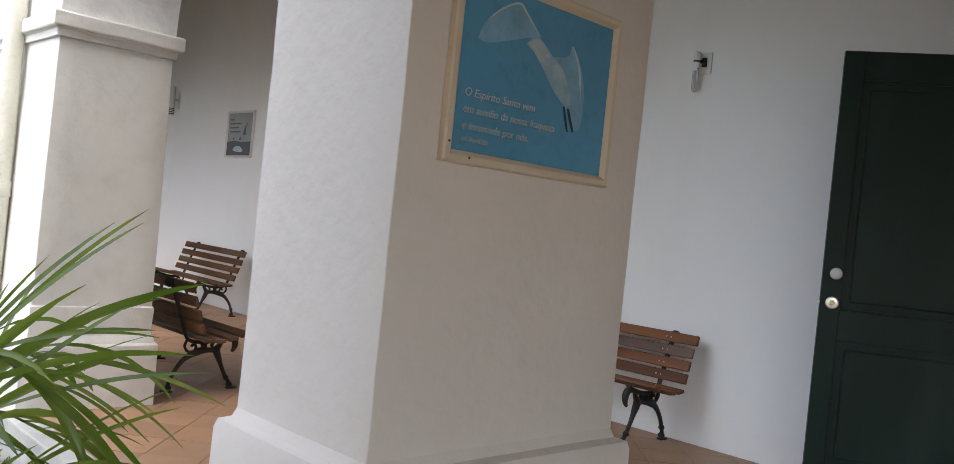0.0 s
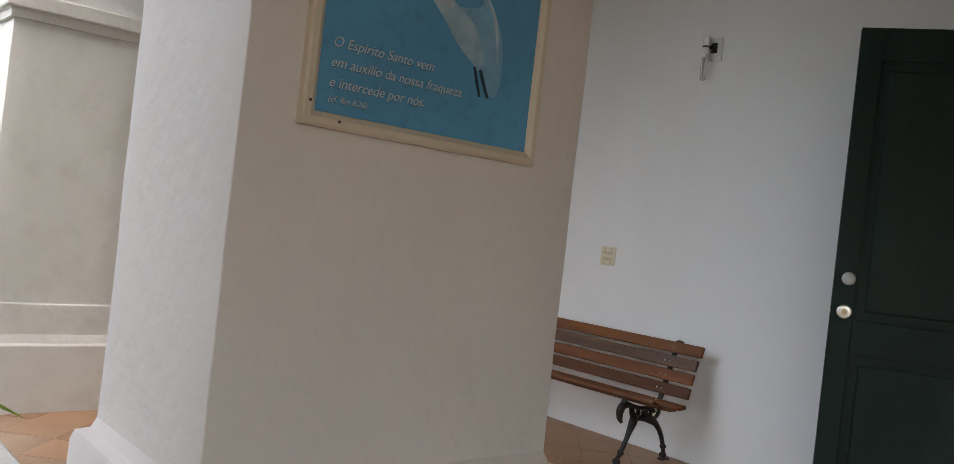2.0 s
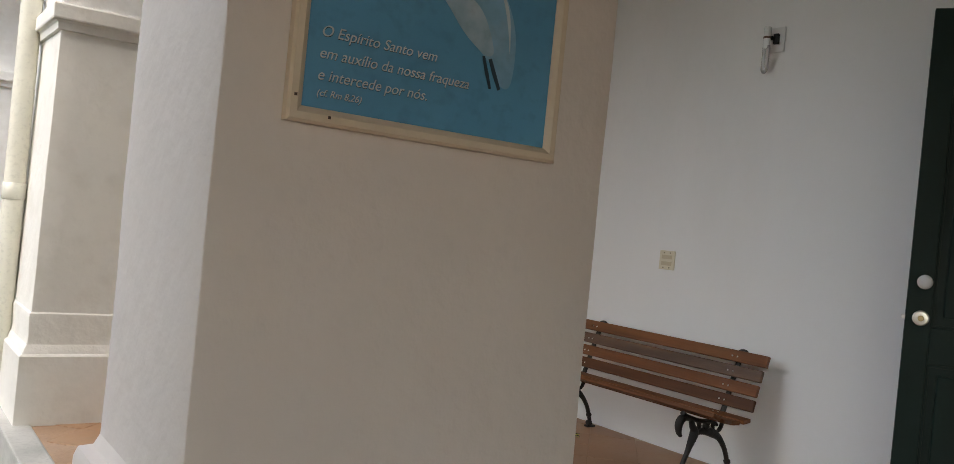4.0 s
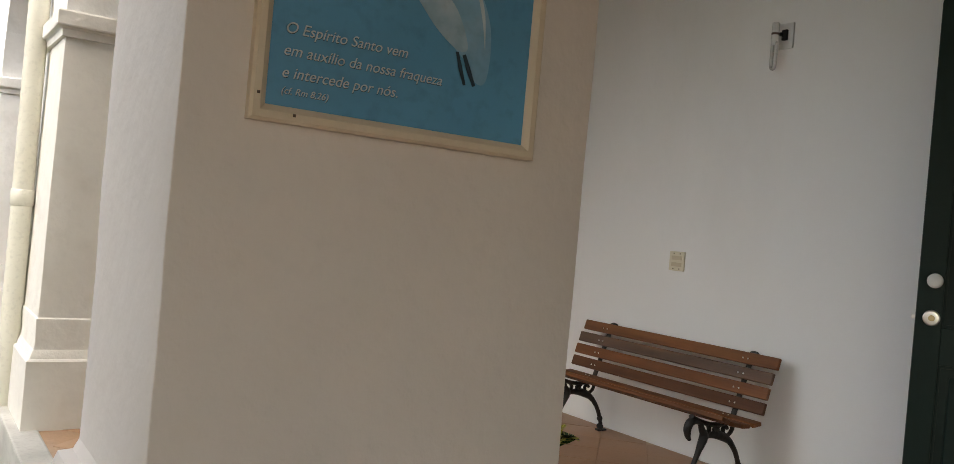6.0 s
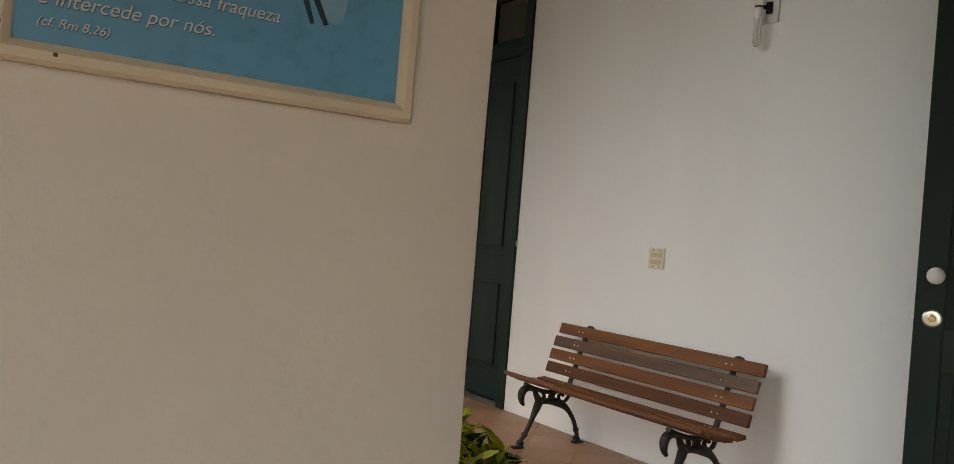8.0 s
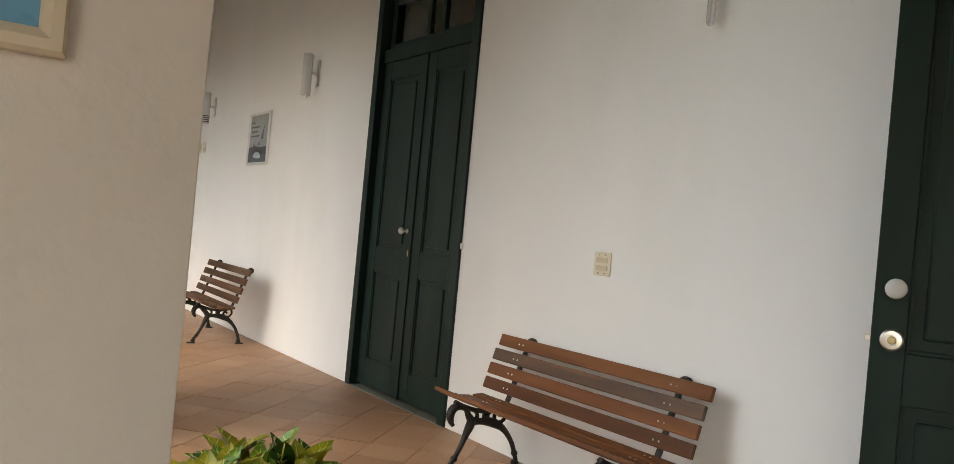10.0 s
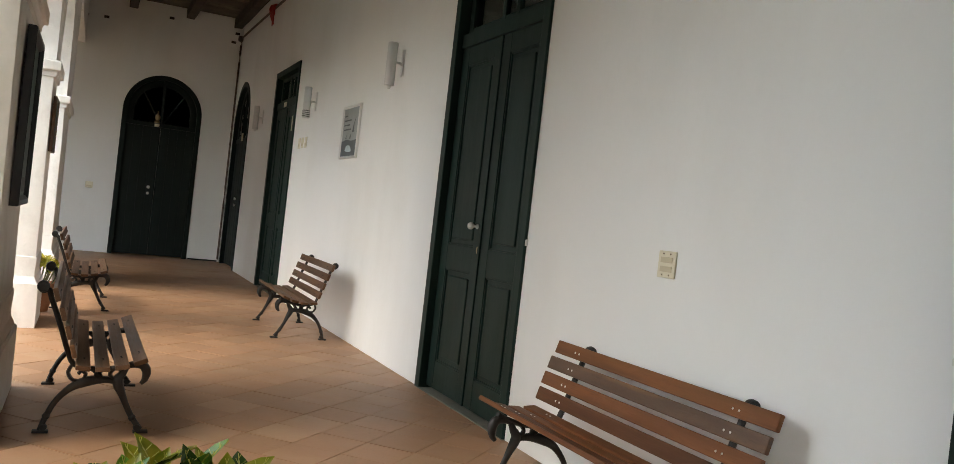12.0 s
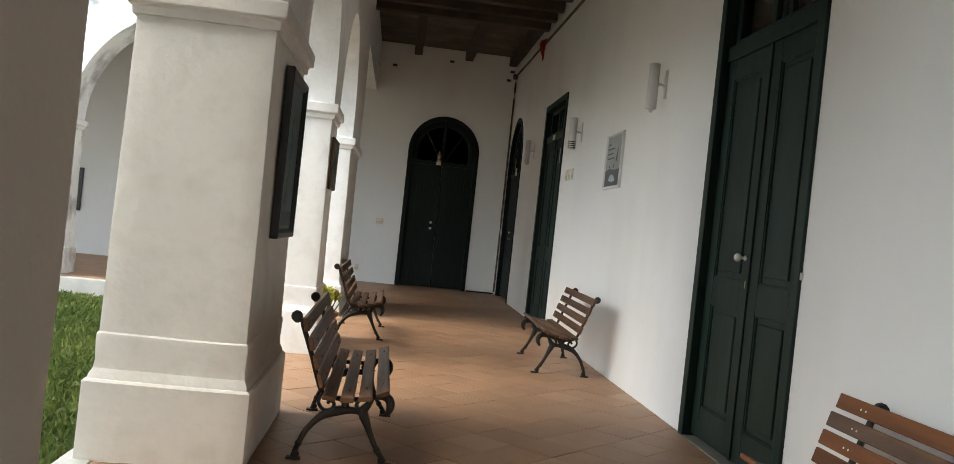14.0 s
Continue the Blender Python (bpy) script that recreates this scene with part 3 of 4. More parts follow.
def bench(m, label, wood, length=1.58, gap=1.19, tall=1.0):
    """u along the bench, +v to the front, the rear feet at v=0."""
    b = thing("bench", label, "bench", "slatted benches in the gallery", m=m)
    bolt = bmesh.new()
    lathe(bolt, [(0.0055, 0), (0.005, 0.002), (0.002, 0.0035)], 8)
    slats = []
    for (v, z), tilt, nm in [((p[0] + (tall - 1) * (0.427 - p[1]) * 0.6, 0.427 + (p[1] - 0.427) * tall), 74, "back_slat") for p in BACK] + [(p, t, "seat_slat") for p, t in zip(SEAT, SEAT_TILT)]:
        bm = bmesh.new()
        jit = random.uniform(-0.006, 0.006)
        box(bm, -length / 2 + jit, length / 2 + jit, -0.034, 0.034, -0.012, 0.012, bevel=0.006)
        patchy = wood is M_WOOD and nm == "back_slat" and z > 0.58 and z < 0.62
        ob = part(nm, bm, M_WOOD_PATCH if patchy else wood, b, "greyish worn slat with an orange patch" if patchy else "")
        if nm == "back_slat":
            ob.matrix_basis = Matrix.Translation((0, v + 0.012, z + 0.03)) @ Matrix.Rotation(radians(-73), 4, "X")
        else:
            ob.matrix_basis = Matrix.Translation((0, v, z + 0.014)) @ Matrix.Rotation(radians(tilt), 4, "X")
        slats.append(ob)
    first = mesh_object("bolt", bolt, M_STEEL if wood is M_WOOD else M_IRON)
    for ob in slats:
        for s in (-1, 1):
            for k in (-0.018, 0.018):
                o = first.copy()
                o.parent = ob
                scene.collection.objects.link(o)
                o.matrix_basis = Matrix.Translation((s * gap / 2 + k, 0.004, 0.0115))
    bpy.data.objects.remove(first)
    for s in (-1, 1):
        x = s * gap / 2
        S = (1, 0, 0)
        bm = bmesh.new()
        V = lambda v, z: Vector((x, v, z))
        K = lambda v, z: Vector((x, v + (tall - 1) * (0.427 - z) * 0.6, 0.427 + (z - 0.427) * tall))
        # back upright running into the seat rail, with a curl at the top
        tube(bm, spline([K(-0.03, 0.735), K(-0.052, 0.715), K(-0.035, 0.695), K(-0.008, 0.70), K(0.005, 0.66), K(0.05, 0.54), V(0.09, 0.42), V(0.125, 0.355), V(0.2, 0.335), V(0.3, 0.338), V(0.4, 0.365), V(0.455, 0.39)]), 0.0135, 8, 1.3, S)
        lathe(bm, [(0.026, -0.02), (0.03, -0.008), (0.03, 0.008), (0.026, 0.02)], 12, Matrix.Translation(K(-0.035, 0.715)) @ Matrix.Rotation(math.pi / 2, 4, "Y"))
        # drooping nose under the front slat
        tube(bm, spline([V(0.36, 0.342), V(0.415, 0.362), V(0.458, 0.358), V(0.478, 0.325), V(0.472, 0.285), V(0.455, 0.262)]), lambda t: 0.011 + 0.013 * math.sin(math.pi * min(1, t * 1.02)) ** 1.3, 10, 1.0, S)
        # scrolls between the legs and the rail
        tube(bm, spline([V(0.12, 0.36), V(0.103, 0.31), V(0.13, 0.272), V(0.172, 0.275), V(0.185, 0.305), V(0.165, 0.32), V(0.15, 0.305)]), 0.010, 6, 1.3, S)
        tube(bm, spline([V(0.335, 0.345), V(0.312, 0.33), V(0.302, 0.305), V(0.325, 0.28)]), 0.011, 6, 1.3, S)
        tube(bm, spline([V(0.205, 0.335), V(0.232, 0.312), V(0.23, 0.275)]), 0.010, 6, 1.3, S)
        tube(bm, spline([V(0.27, 0.335), V(0.252, 0.312), V(0.265, 0.28)]), 0.010, 6, 1.3, S)
        lathe(bm, [(0.012, -0.018), (0.02, -0.01), (0.02, 0.01), (0.012, 0.018)], 10, Matrix.Translation(V(0.243, 0.305)) @ Matrix.Rotation(math.pi / 2, 4, "Y"))
        fr = part("end_frame", bm, M_IRON, b, smooth=True)
        for nm, pts in (("rear_leg", [(0.34, 0.27), (0.28, 0.278), (0.205, 0.27), (0.125, 0.235), (0.06, 0.165), (0.022, 0.085), (0.0, 0.012)]),
                        ("front_leg", [(0.378, 0.352), (0.362, 0.315), (0.34, 0.275), (0.366, 0.21), (0.395, 0.145), (0.43, 0.08), (0.475, 0.02)])):
            bm = bmesh.new()
            tube(bm, spline([V(*p) for p in pts]), lambda t: 0.014 + 0.011 * math.exp(-((t - 0.36) / 0.16) ** 2) + 0.003 * (1 - t), 8, 0.9, S)
            v, z = pts[-1]
            for f in (2, 5):
                q = V(*pts[f])
                g = 1.0 if f == 2 else 0.8
                lathe(bm, [(0.010 * g, -0.02), (0.022 * g, -0.01), (0.024 * g, 0), (0.022 * g, 0.01), (0.010 * g, 0.02)], 10, Matrix.Translation(q) @ Matrix.Rotation(math.pi / 2, 4, "Y"))
            box(bm, x - 0.02, x + 0.02, v - 0.035, v + 0.04, 0.0, 0.014, bevel=0.005)
            lathe(bm, [(0.017, -0.016), (0.02, 0), (0.017, 0.016)], 10, Matrix.Translation((x, v + (-0.016 if nm == "front_leg" else 0.014), 0.03)) @ Matrix.Rotation(math.pi / 2, 4, "Y"))
            part(nm, bm, M_IRON, fr, smooth=True)
    return b


# local u along the world's y, front towards the gallery's middle
WEST = Matrix.Rotation(math.pi / 2, 4, "Z")
EAST = Matrix.Rotation(-math.pi / 2, 4, "Z")
bench(Matrix.Translation((3.575, 4.38, 0)) @ WEST, "reddish varnished slatted bench with black iron legs against the wall", M_WOOD, 1.60, 1.17)
bench(Matrix.Translation((3.45, 10.1, 0)) @ Matrix.Rotation(math.pi / 2 - 0.03, 4, "Z"), "brown slatted bench with black iron legs near the wall", M_WOOD_OLD, 1.58, 1.17, 1.1)
bench(Matrix.Translation((1.095, 6.628, 0)) @ Matrix.Rotation(-math.pi / 2 + 0.01, 4, "Z"), "weathered brown slatted bench backing onto a pier", M_WOOD_OLD, 1.58, 1.14, 1.1)
bench(Matrix.Translation((0.985, 11.3, 0)) @ Matrix.Rotation(-math.pi / 2, 4, "Z"), "weathered brown slatted bench farther along the arcade", M_WOOD_OLD, 1.58, 1.14, 1.1)

# ---- pictures ----
M_CREAM = material("cream_painted_wood", (0.76, 0.63, 0.46), 0.45, 0.03, 5, 60, 0.05, stain=(0.66, 0.52, 0.36), stain_amount=0.25, speck=0.97)
M_BLUE = material("blue_poster_print", (0.11, 0.34, 0.52), 0.35, 0.12, 2.2, 30, 0.0)
M_PALE = material("pale_print_white", (0.52, 0.60, 0.62), 0.4, 0.2, 9, 40, 0.0)
M_INK = plain("dark_print", (0.02, 0.045, 0.06), 0.4)
M_LETTER = plain("raised_letter_print", (0.60, 0.63, 0.60), 0.4)
M_BLACKFRAME = plain("black_lacquered_frame", (0.012, 0.012, 0.013), 0.3)
M_BROWNFRAME = plain("brown_wood_frame", (0.10, 0.06, 0.035), 0.5)
M_TEAL = material("dark_teal_painting", (0.012, 0.05, 0.048), 0.35, 0.5, 3, 25, 0.0, stain=(0.05, 0.09, 0.05), stain_amount=0.6, stain_scale=4)
M_GREYPRINT = material("light_grey_print", (0.36, 0.38, 0.37), 0.5, 0.15, 3, 30, 0.0)
M_SLATE = plain("slate_grey_print", (0.10, 0.11, 0.115), 0.5)


def bar_frame(w, h, t, d, bevel=0.006):
    """A mitred frame in the x-z plane with its back at y=0 and its face towards -y."""
    bm = bmesh.new()
    o = [(0, 0), (w, 0), (w, h), (0, h)]
    prof = [(0, 0), (0, -d + bevel), (bevel, -d), (t * 0.6, -d), (t - 0.004, -d * 0.7), (t, -d * 0.55), (t, 0)]
    for k in range(4):
        a, b = o[k], o[(k + 1) % 4]
        rows = []
        for c, p in ((k, a), ((k + 1) % 4, b)):
            sx, sz = (1 if p[0] == 0 else -1), (1 if p[1] == 0 else -1)
            rows.append([bm.verts.new((p[0] + sx * q, y, p[1] + sz * q)) for q, y in prof])
        for i in range(len(prof)):
            j = (i + 1) % len(prof)
            bm.faces.new((rows[0][i], rows[0][j], rows[1][j], rows[1][i]))
        bm.faces.new(rows[0])
        bm.faces.new(rows[1])
    return bm


def flat(points, y=-0.001, thick=0.0012):
    bm = bmesh.new()
    f = bm.faces.new([bm.verts.new((x, y, z)) for x, z in points])
    e = bmesh.ops.extrude_face_region(bm, geom=[f])
    bmesh.ops.translate(bm, vec=(0, -thick, 0), verts=[v for v in e["geom"] if isinstance(v, bmesh.types.BMVert)])
    return bm


def blob(pts, n=8):
    q = spline([(x, 0, z) for x, z in pts] + [(pts[0][0], 0, pts[0][1])], n)
    return [(v.x, v.z) for v in q[:-1]]


def words(text, size, x, z, y, parent, mat, name="lettering", shear=0.25, spread=0.0):
    c = bpy.data.curves.new("letters", "FONT")
    c.body, c.size, c.shear, c.extrude = text, size, shear, 0.0006
    tmp = new("letters", c)
    bpy.context.view_layer.update()
    me = bpy.data.meshes.new_from_object(tmp.evaluated_get(bpy.context.evaluated_depsgraph_get()))
    bpy.data.objects.remove(tmp)
    me.materials.append(mat)
    ob = new(name, me)
    ob.parent = parent
    ob.matrix_basis = Matrix.Translation((x, y, z)) @ Matrix.Rotation(math.pi / 2, 4, "X")
    return ob


# the blue poster on the corner pier
PW, PH = 0.711, 0.535
poster = thing("framed_poster", "blue poster with white lettering in a cream wooden frame", "poster", m=Matrix.Translation((0.025, 2.332, 1.474)))
pf = part("frame", bar_frame(PW, PH, 0.034, 0.026), M_CREAM, poster, "cream painted wooden frame")
part("screw", boxes((0.09, 0.096, -0.0275, -0.02, 0.014, 0.02)), M_BROWNFRAME, pf)
part("screw", boxes((0.012, 0.018, -0.0275, -0.02, 0.05, 0.056)), M_BROWNFRAME, pf)
sheet = part("print", boxes((0.03, PW - 0.03, -0.012, -0.002, 0.03, PH - 0.03)), M_BLUE, poster, "blue printed sheet")
M_FAINT = material("faint_print_blue", (0.22, 0.43, 0.57), 0.35, 0.25, 7, 40, 0.0, stain=(0.34, 0.50, 0.60), stain_amount=0.8, stain_scale=9)
M_MID = material("soft_print_white", (0.33, 0.48, 0.56), 0.35, 0.25, 8, 40, 0.0, stain=(0.52, 0.58, 0.6), stain_amount=0.8, stain_scale=8)
for nm, pts, mat, lift in (
        ("pale_shape", [(0.092, 0.343), (0.119, 0.395), (0.173, 0.444), (0.24, 0.477), (0.279, 0.455), (0.321, 0.422), (0.34, 0.399), (0.29, 0.388), (0.25, 0.374), (0.2, 0.358), (0.15, 0.343), (0.12, 0.338)], M_FAINT, 0),
        ("pale_edge", [(0.119, 0.395), (0.173, 0.444), (0.24, 0.477), (0.279, 0.455), (0.34, 0.399), (0.275, 0.449), (0.24, 0.470), (0.176, 0.439)], M_PALE, 1),
        ("pale_shape", [(0.40, 0.355), (0.471, 0.372), (0.488, 0.409), (0.526, 0.366), (0.556, 0.304), (0.565, 0.237), (0.557, 0.167), (0.53, 0.16), (0.50, 0.20), (0.47, 0.225), (0.436, 0.25), (0.396, 0.30)], M_FAINT, 0),
        ("pale_edge", [(0.488, 0.409), (0.523, 0.366), (0.541, 0.316), (0.548, 0.241), (0.536, 0.30), (0.516, 0.36)], M_PALE, 1),
        ("pale_shape", [(0.285, 0.37), (0.315, 0.394), (0.346, 0.393), (0.405, 0.355), (0.45, 0.33), (0.48, 0.29), (0.50, 0.235), (0.475, 0.225), (0.415, 0.262), (0.362, 0.315), (0.32, 0.352)], M_MID, 2),
        ("pale_edge", [(0.292, 0.372), (0.316, 0.388), (0.345, 0.387), (0.385, 0.357), (0.37, 0.345), (0.335, 0.355)], M_PALE, 3)):
    part(nm, flat(blob(pts), -0.0122 - 0.0004 * lift, 0.0003), mat, sheet, "pale abstract shape")
part("dark_stripe", flat([(0.468, 0.221), (0.476, 0.222), (0.490, 0.186), (0.502, 0.150), (0.495, 0.148), (0.480, 0.183)], -0.0140, 0.0003), M_INK, sheet, "dark print stripe")
part("dark_stripe", flat([(0.487, 0.216), (0.496, 0.220), (0.513, 0.186), (0.529, 0.153), (0.521, 0.149), (0.501, 0.184)], -0.0140, 0.0003), M_INK, sheet, "dark print stripe")
for text, size, x, z in (("O Espírito Santo vem", 0.0325, 0.062, 0.183), ("em auxílio da nossa fraqueza", 0.0325, 0.062, 0.138), ("e intercede por nós.", 0.0325, 0.062, 0.093), ("(cf. Rm 8,26)", 0.02, 0.064, 0.060)):
    words(text, size, x + 0.001, z - 0.001, -0.0128, sheet, M_INK, "letter_shadow")
    words(text, size, x, z, -0.0140, sheet, M_LETTER)

# the black framed painting on the second pier, and a brown one on the third
FACE_E = Matrix.Rotation(math.pi / 2, 4, "Z")
for y0, z0, w, h, fm, lab in ((6.2, 1.125, 0.70, 0.93, M_BLACKFRAME, "dark teal painting in a black frame"), (9.53, 1.52, 0.56, 0.48, M_BROWNFRAME, "dark painting in a brown wooden frame")):
    p = thing("framed_painting", lab, "painting", "paintings on the piers", m=Matrix.Translation((ARC_X1 + 0.008, y0, z0)) @ FACE_E)
    part("frame", bar_frame(w, h, 0.05, 0.045 if fm is M_BLACKFRAME else 0.03), fm, p)
    sh = part("canvas", boxes((0.045, w - 0.045, -0.02, -0.002, 0.045, h - 0.045)), M_TEAL, p, "dark teal painted canvas")
    if fm is M_BLACKFRAME:
        part("painted_shape", flat(blob([(0.30, 0.2), (0.36, 0.45), (0.33, 0.66), (0.40, 0.7), (0.44, 0.45), (0.40, 0.2)]), -0.021), material("dull_green_paint", (0.03, 0.085, 0.07), 0.4, 0.4, 6, 30, 0), sh, "dull green upright shape")
        part("caption_strip", boxes((0.06, w - 0.06, -0.022, -0.02, 0.07, 0.15)), plain("grey_caption", (0.06, 0.06, 0.055), 0.5), sh, "grey caption strip")
# across the courtyard
p = thing("framed_painting", "dark framed picture on the wall across the courtyard", "painting", "paintings on the piers", m=Matrix.Translation((-5.40, END_Y - 0.002, 0.84)))
part("frame", bar_frame(0.72, 0.84, 0.05, 0.05), M_BLACKFRAME, p)
part("canvas", boxes((0.045, 0.675, -0.02, -0.002, 0.045, 0.795)), M_TEAL, p)

# the grey print on the long wall; u runs along -y
gp = thing("framed_print", "grey print in a white frame on the long wall", "framed print", m=east_pose(10.506, -0.001) @ Matrix.Translation((0, 0, 1.859)))
part("frame", bar_frame(0.65, 0.575, 0.028, 0.028), M_WHITE, gp, "white painted frame")
sh = part("print", boxes((0.024, 0.626, -0.012, -0.002, 0.024, 0.551)), M_GREYPRINT, gp, "light grey printed sheet")
part("dark_band", flat([(0.026, 0.026), (0.624, 0.026), (0.624, 0.20), (0.4, 0.19), (0.2, 0.21), (0.026, 0.19)], -0.0125), M_SLATE, sh, "slate grey band")
part("white_patch", flat(blob([(0.18, 0.09), (0.25, 0.14), (0.36, 0.135), (0.43, 0.08), (0.3, 0.07)]), -0.014), M_PALE, sh, "white patch")
part("dark_shape", flat([(0.40, 0.28), (0.43, 0.36), (0.50, 0.44), (0.46, 0.36), (0.47, 0.28)], -0.0125), M_SLATE, sh, "slate grey shape")
part("dark_shape", flat([(0.16, 0.215), (0.19, 0.26), (0.20, 0.215)], -0.0125), M_SLATE, sh, "slate grey shape")
part("dark_shape", flat([(0.31, 0.215), (0.35, 0.265), (0.365, 0.215)], -0.0125), M_SLATE, sh, "slate grey shape")
for k, w in enumerate((0.10, 0.27, 0.22, 0.27)):
    part("text_bar", boxes((0.07, 0.07 + w, -0.0135, -0.0125, 0.46 - 0.05 * k, 0.475 - 0.05 * k)), M_SLATE, sh)

# ---- wall lamps, plates, cables ----
M_TUBE = plain("matt_white_tube", (0.62, 0.62, 0.6), 0.5)
M_CLEAR = bpy.data.materials.new("clear_lamp_glass")
M_CLEAR.use_nodes = True
_c = M_CLEAR.node_tree.nodes["Principled BSDF"]
_c.inputs["Base Color"].default_value = (0.95, 0.95, 0.93, 1)
_c.inputs["Roughness"].default_value, _c.inputs["Transmission Weight"].default_value = 0.15, 0.7


def wall_lamp(y, z0, ribs=False):
    """A white metal tube on a bracket, z0 its lower end."""
    l = thing("wall_lamp", "unlit white tube wall lamp" + (" with ribbed lower end" if ribs else " on a slim bracket"), "wall lamp", "lamps along the wall", m=east_pose(y, 0) @ Matrix.Translation((0, 0, z0)))
    part("back_plate", boxes((-0.03, 0.03, -0.014, 0.0, 0.1, 0.34), bevel=0.005), M_WHITE, l)
    bm = bmesh.new()
    tube(bm, spline([(0, -0.01, 0.2), (0, -0.04, 0.215), (0, -0.08, 0.21)]), 0.012, 8)
    part("bracket", bm, M_WHITE, l, smooth=True)
    bm = bmesh.new()
    lathe(bm, [(0.043, 0.0), (0.046, 0.003), (0.046, 0.385), (0.043, 0.388), (0.040, 0.385), (0.040, 0.004)], 28, Matrix.Translation((0, -0.115, 0)))
    part("shade", bm, M_TUBE, l, "matt white perforated tube", smooth=True)
    if ribs:
        for k in range(4):
            bm = bmesh.new()
            lathe(bm, [(0.047, 0), (0.05, 0.004), (0.047, 0.01)], 24, Matrix.Translation((0, -0.115, 0.012 + 0.024 * k)))
            part("rib", bm, M_DARK, l, "dark slot")
    else:
        bm = bmesh.new()
        lathe(bm, [(0.014, -0.03), (0.018, -0.02), (0.018, 0.004)], 12, Matrix.Translation((0, -0.115, 0)))
        part("finial_or_reflection", bm, M_WHITE, l)
    return l


wall_lamp(8.69, 2.475)
wall_lamp(11.97, 2.41, True)
wall_lamp(15.68, 2.48)
# the lamp that has lost its shade
bl = thing("wall_lamp", "broken wall lamp without shade, bare tubes hanging from its plate", "wall lamp", "lamps along the wall", m=east_pose(3.82, 0) @ Matrix.Translation((0, 0, 2.57)))
part("back_plate", boxes((-0.045, 0.055, -0.012, 0, -0.06, 0.09), bevel=0.004), M_WHITE, bl)
part("bracket", boxes((-0.012, 0.022, -0.03, -0.012, -0.012, 0.05), (-0.022, -0.002, -0.05, -0.028, 0.012, 0.032), bevel=0.004), M_DARK, bl, "dark lamp socket")
for k, (x, y) in enumerate(((-0.042, -0.062), (-0.014, -0.066))):
    bm = bmesh.new()
    lathe(bm, [(0.009, -0.17), (0.011, -0.165), (0.011, -0.03), (0.008, -0.025)], 10, Matrix.Translation((x, y, 0)))
    part("tube", bm, M_CLEAR, bl, "bare clear lamp tube", smooth=True)
bm = bmesh.new()
lathe(bm, [(0.018, -0.045), (0.021, -0.02), (0.021, 0.082), (0.017, 0.086)], 18, Matrix.Translation((-0.028, -0.064, 0)))
lh = part("lamp_holder", bm, M_PORCELAIN, bl, "white lamp holder", smooth=True)
bm = bmesh.new()
lathe(bm, [(0.0205, 0.014), (0.023, 0.016), (0.023, 0.026), (0.0205, 0.028)], 18, Matrix.Translation((-0.028, -0.064, 0)))
part("clamp_ring", bm, M_BROWNFRAME, lh, "rusty clamp ring", smooth=True)
bm = bmesh.new()
tube(bm, spline([(-0.042, -0.062, -0.165), (-0.038, -0.063, -0.178), (-0.028, -0.064, -0.183), (-0.018, -0.065, -0.178), (-0.014, -0.066, -0.165)]), 0.0105, 10)
part("tube_bend", bm, M_CLEAR, bl, smooth=True)


M_ROCKER = plain("yellowed_rocker_plastic", (0.58, 0.50, 0.34), 0.4)


def plate(name, label, m, w, h, rows=0, category="switch"):
    """A wall plate with its lower left at the pose, in the x-z plane facing -y."""
    p = thing(name, label, category, "plates on the walls", m=m)
    part("cover", boxes((0, w, -0.011, 0, 0, h), bevel=0.005), M_PLASTIC, p)
    for k in range(rows):
        z = h * (0.22 + 0.34 * k)
        part("rocker", boxes((w * 0.16, w * 0.84, -0.0145, -0.009, z, z + h * 0.21), bevel=0.003), M_ROCKER, p)
    if rows == 2:
        for x in (0.3, 0.7):
            for z in (0.11, 0.89):
                part("screw_hole", boxes((w * x - 0.004, w * x + 0.004, -0.0125, -0.008, h * z - 0.0035, h * z + 0.0035)), M_BROWNFRAME, p)
    return p


plate("light_switch", "aged cream double switch plate on the white wall", east_pose(4.562) @ Matrix.Translation((0, 0, 1.15)), 0.128, 0.126, 2)
for k in range(3):
    plate("light_switch", "narrow cream switch plate in a row of three", east_pose(12.72 - 0.19 * k) @ Matrix.Translation((0, 0, 2.06)), 0.1, 0.14, 1)
plate("light_switch", "pale switch plate on the end wall", Matrix.Translation((1.1, END_Y, 1.2)), 0.13, 0.12, 1)
plate("wall_socket", "pale socket plate low on the end wall", Matrix.Translation((0.77, END_Y, 0.22)), 0.075, 0.12, 1, "socket")
plate("junction_box", "grey box high on the end wall", Matrix.Translation((0.36, END_Y, 2.72)), 0.15, 0.3, 0, "box")

bm = bmesh.new()
cy = [(WALL_X - 0.02, -2.0, 4.46), (WALL_X - 0.02, 2, 4.45), (WALL_X - 0.02, 6, 4.46), (WALL_X - 0.02, 10, 4.44), (WALL_X - 0.022, 14, 4.47), (WALL_X - 0.022, END_Y - 0.1, 4.53), (WALL_X - 0.03, END_Y - 0.03, 4.48),
      (WALL_X - 0.03, END_Y - 0.025, 3.5), (WALL_X - 0.028, END_Y - 0.025, 1.5), (WALL_X - 0.03, END_Y - 0.025, 0.05)]
tube(bm, spline(cy, 5), 0.019, 8)
cab = mesh_object("wall_cable", bm, M_CABLE, True)
tagged(cab, "brown cable conduit under the ceiling and down the corner", "cable")
bm = bmesh.new()
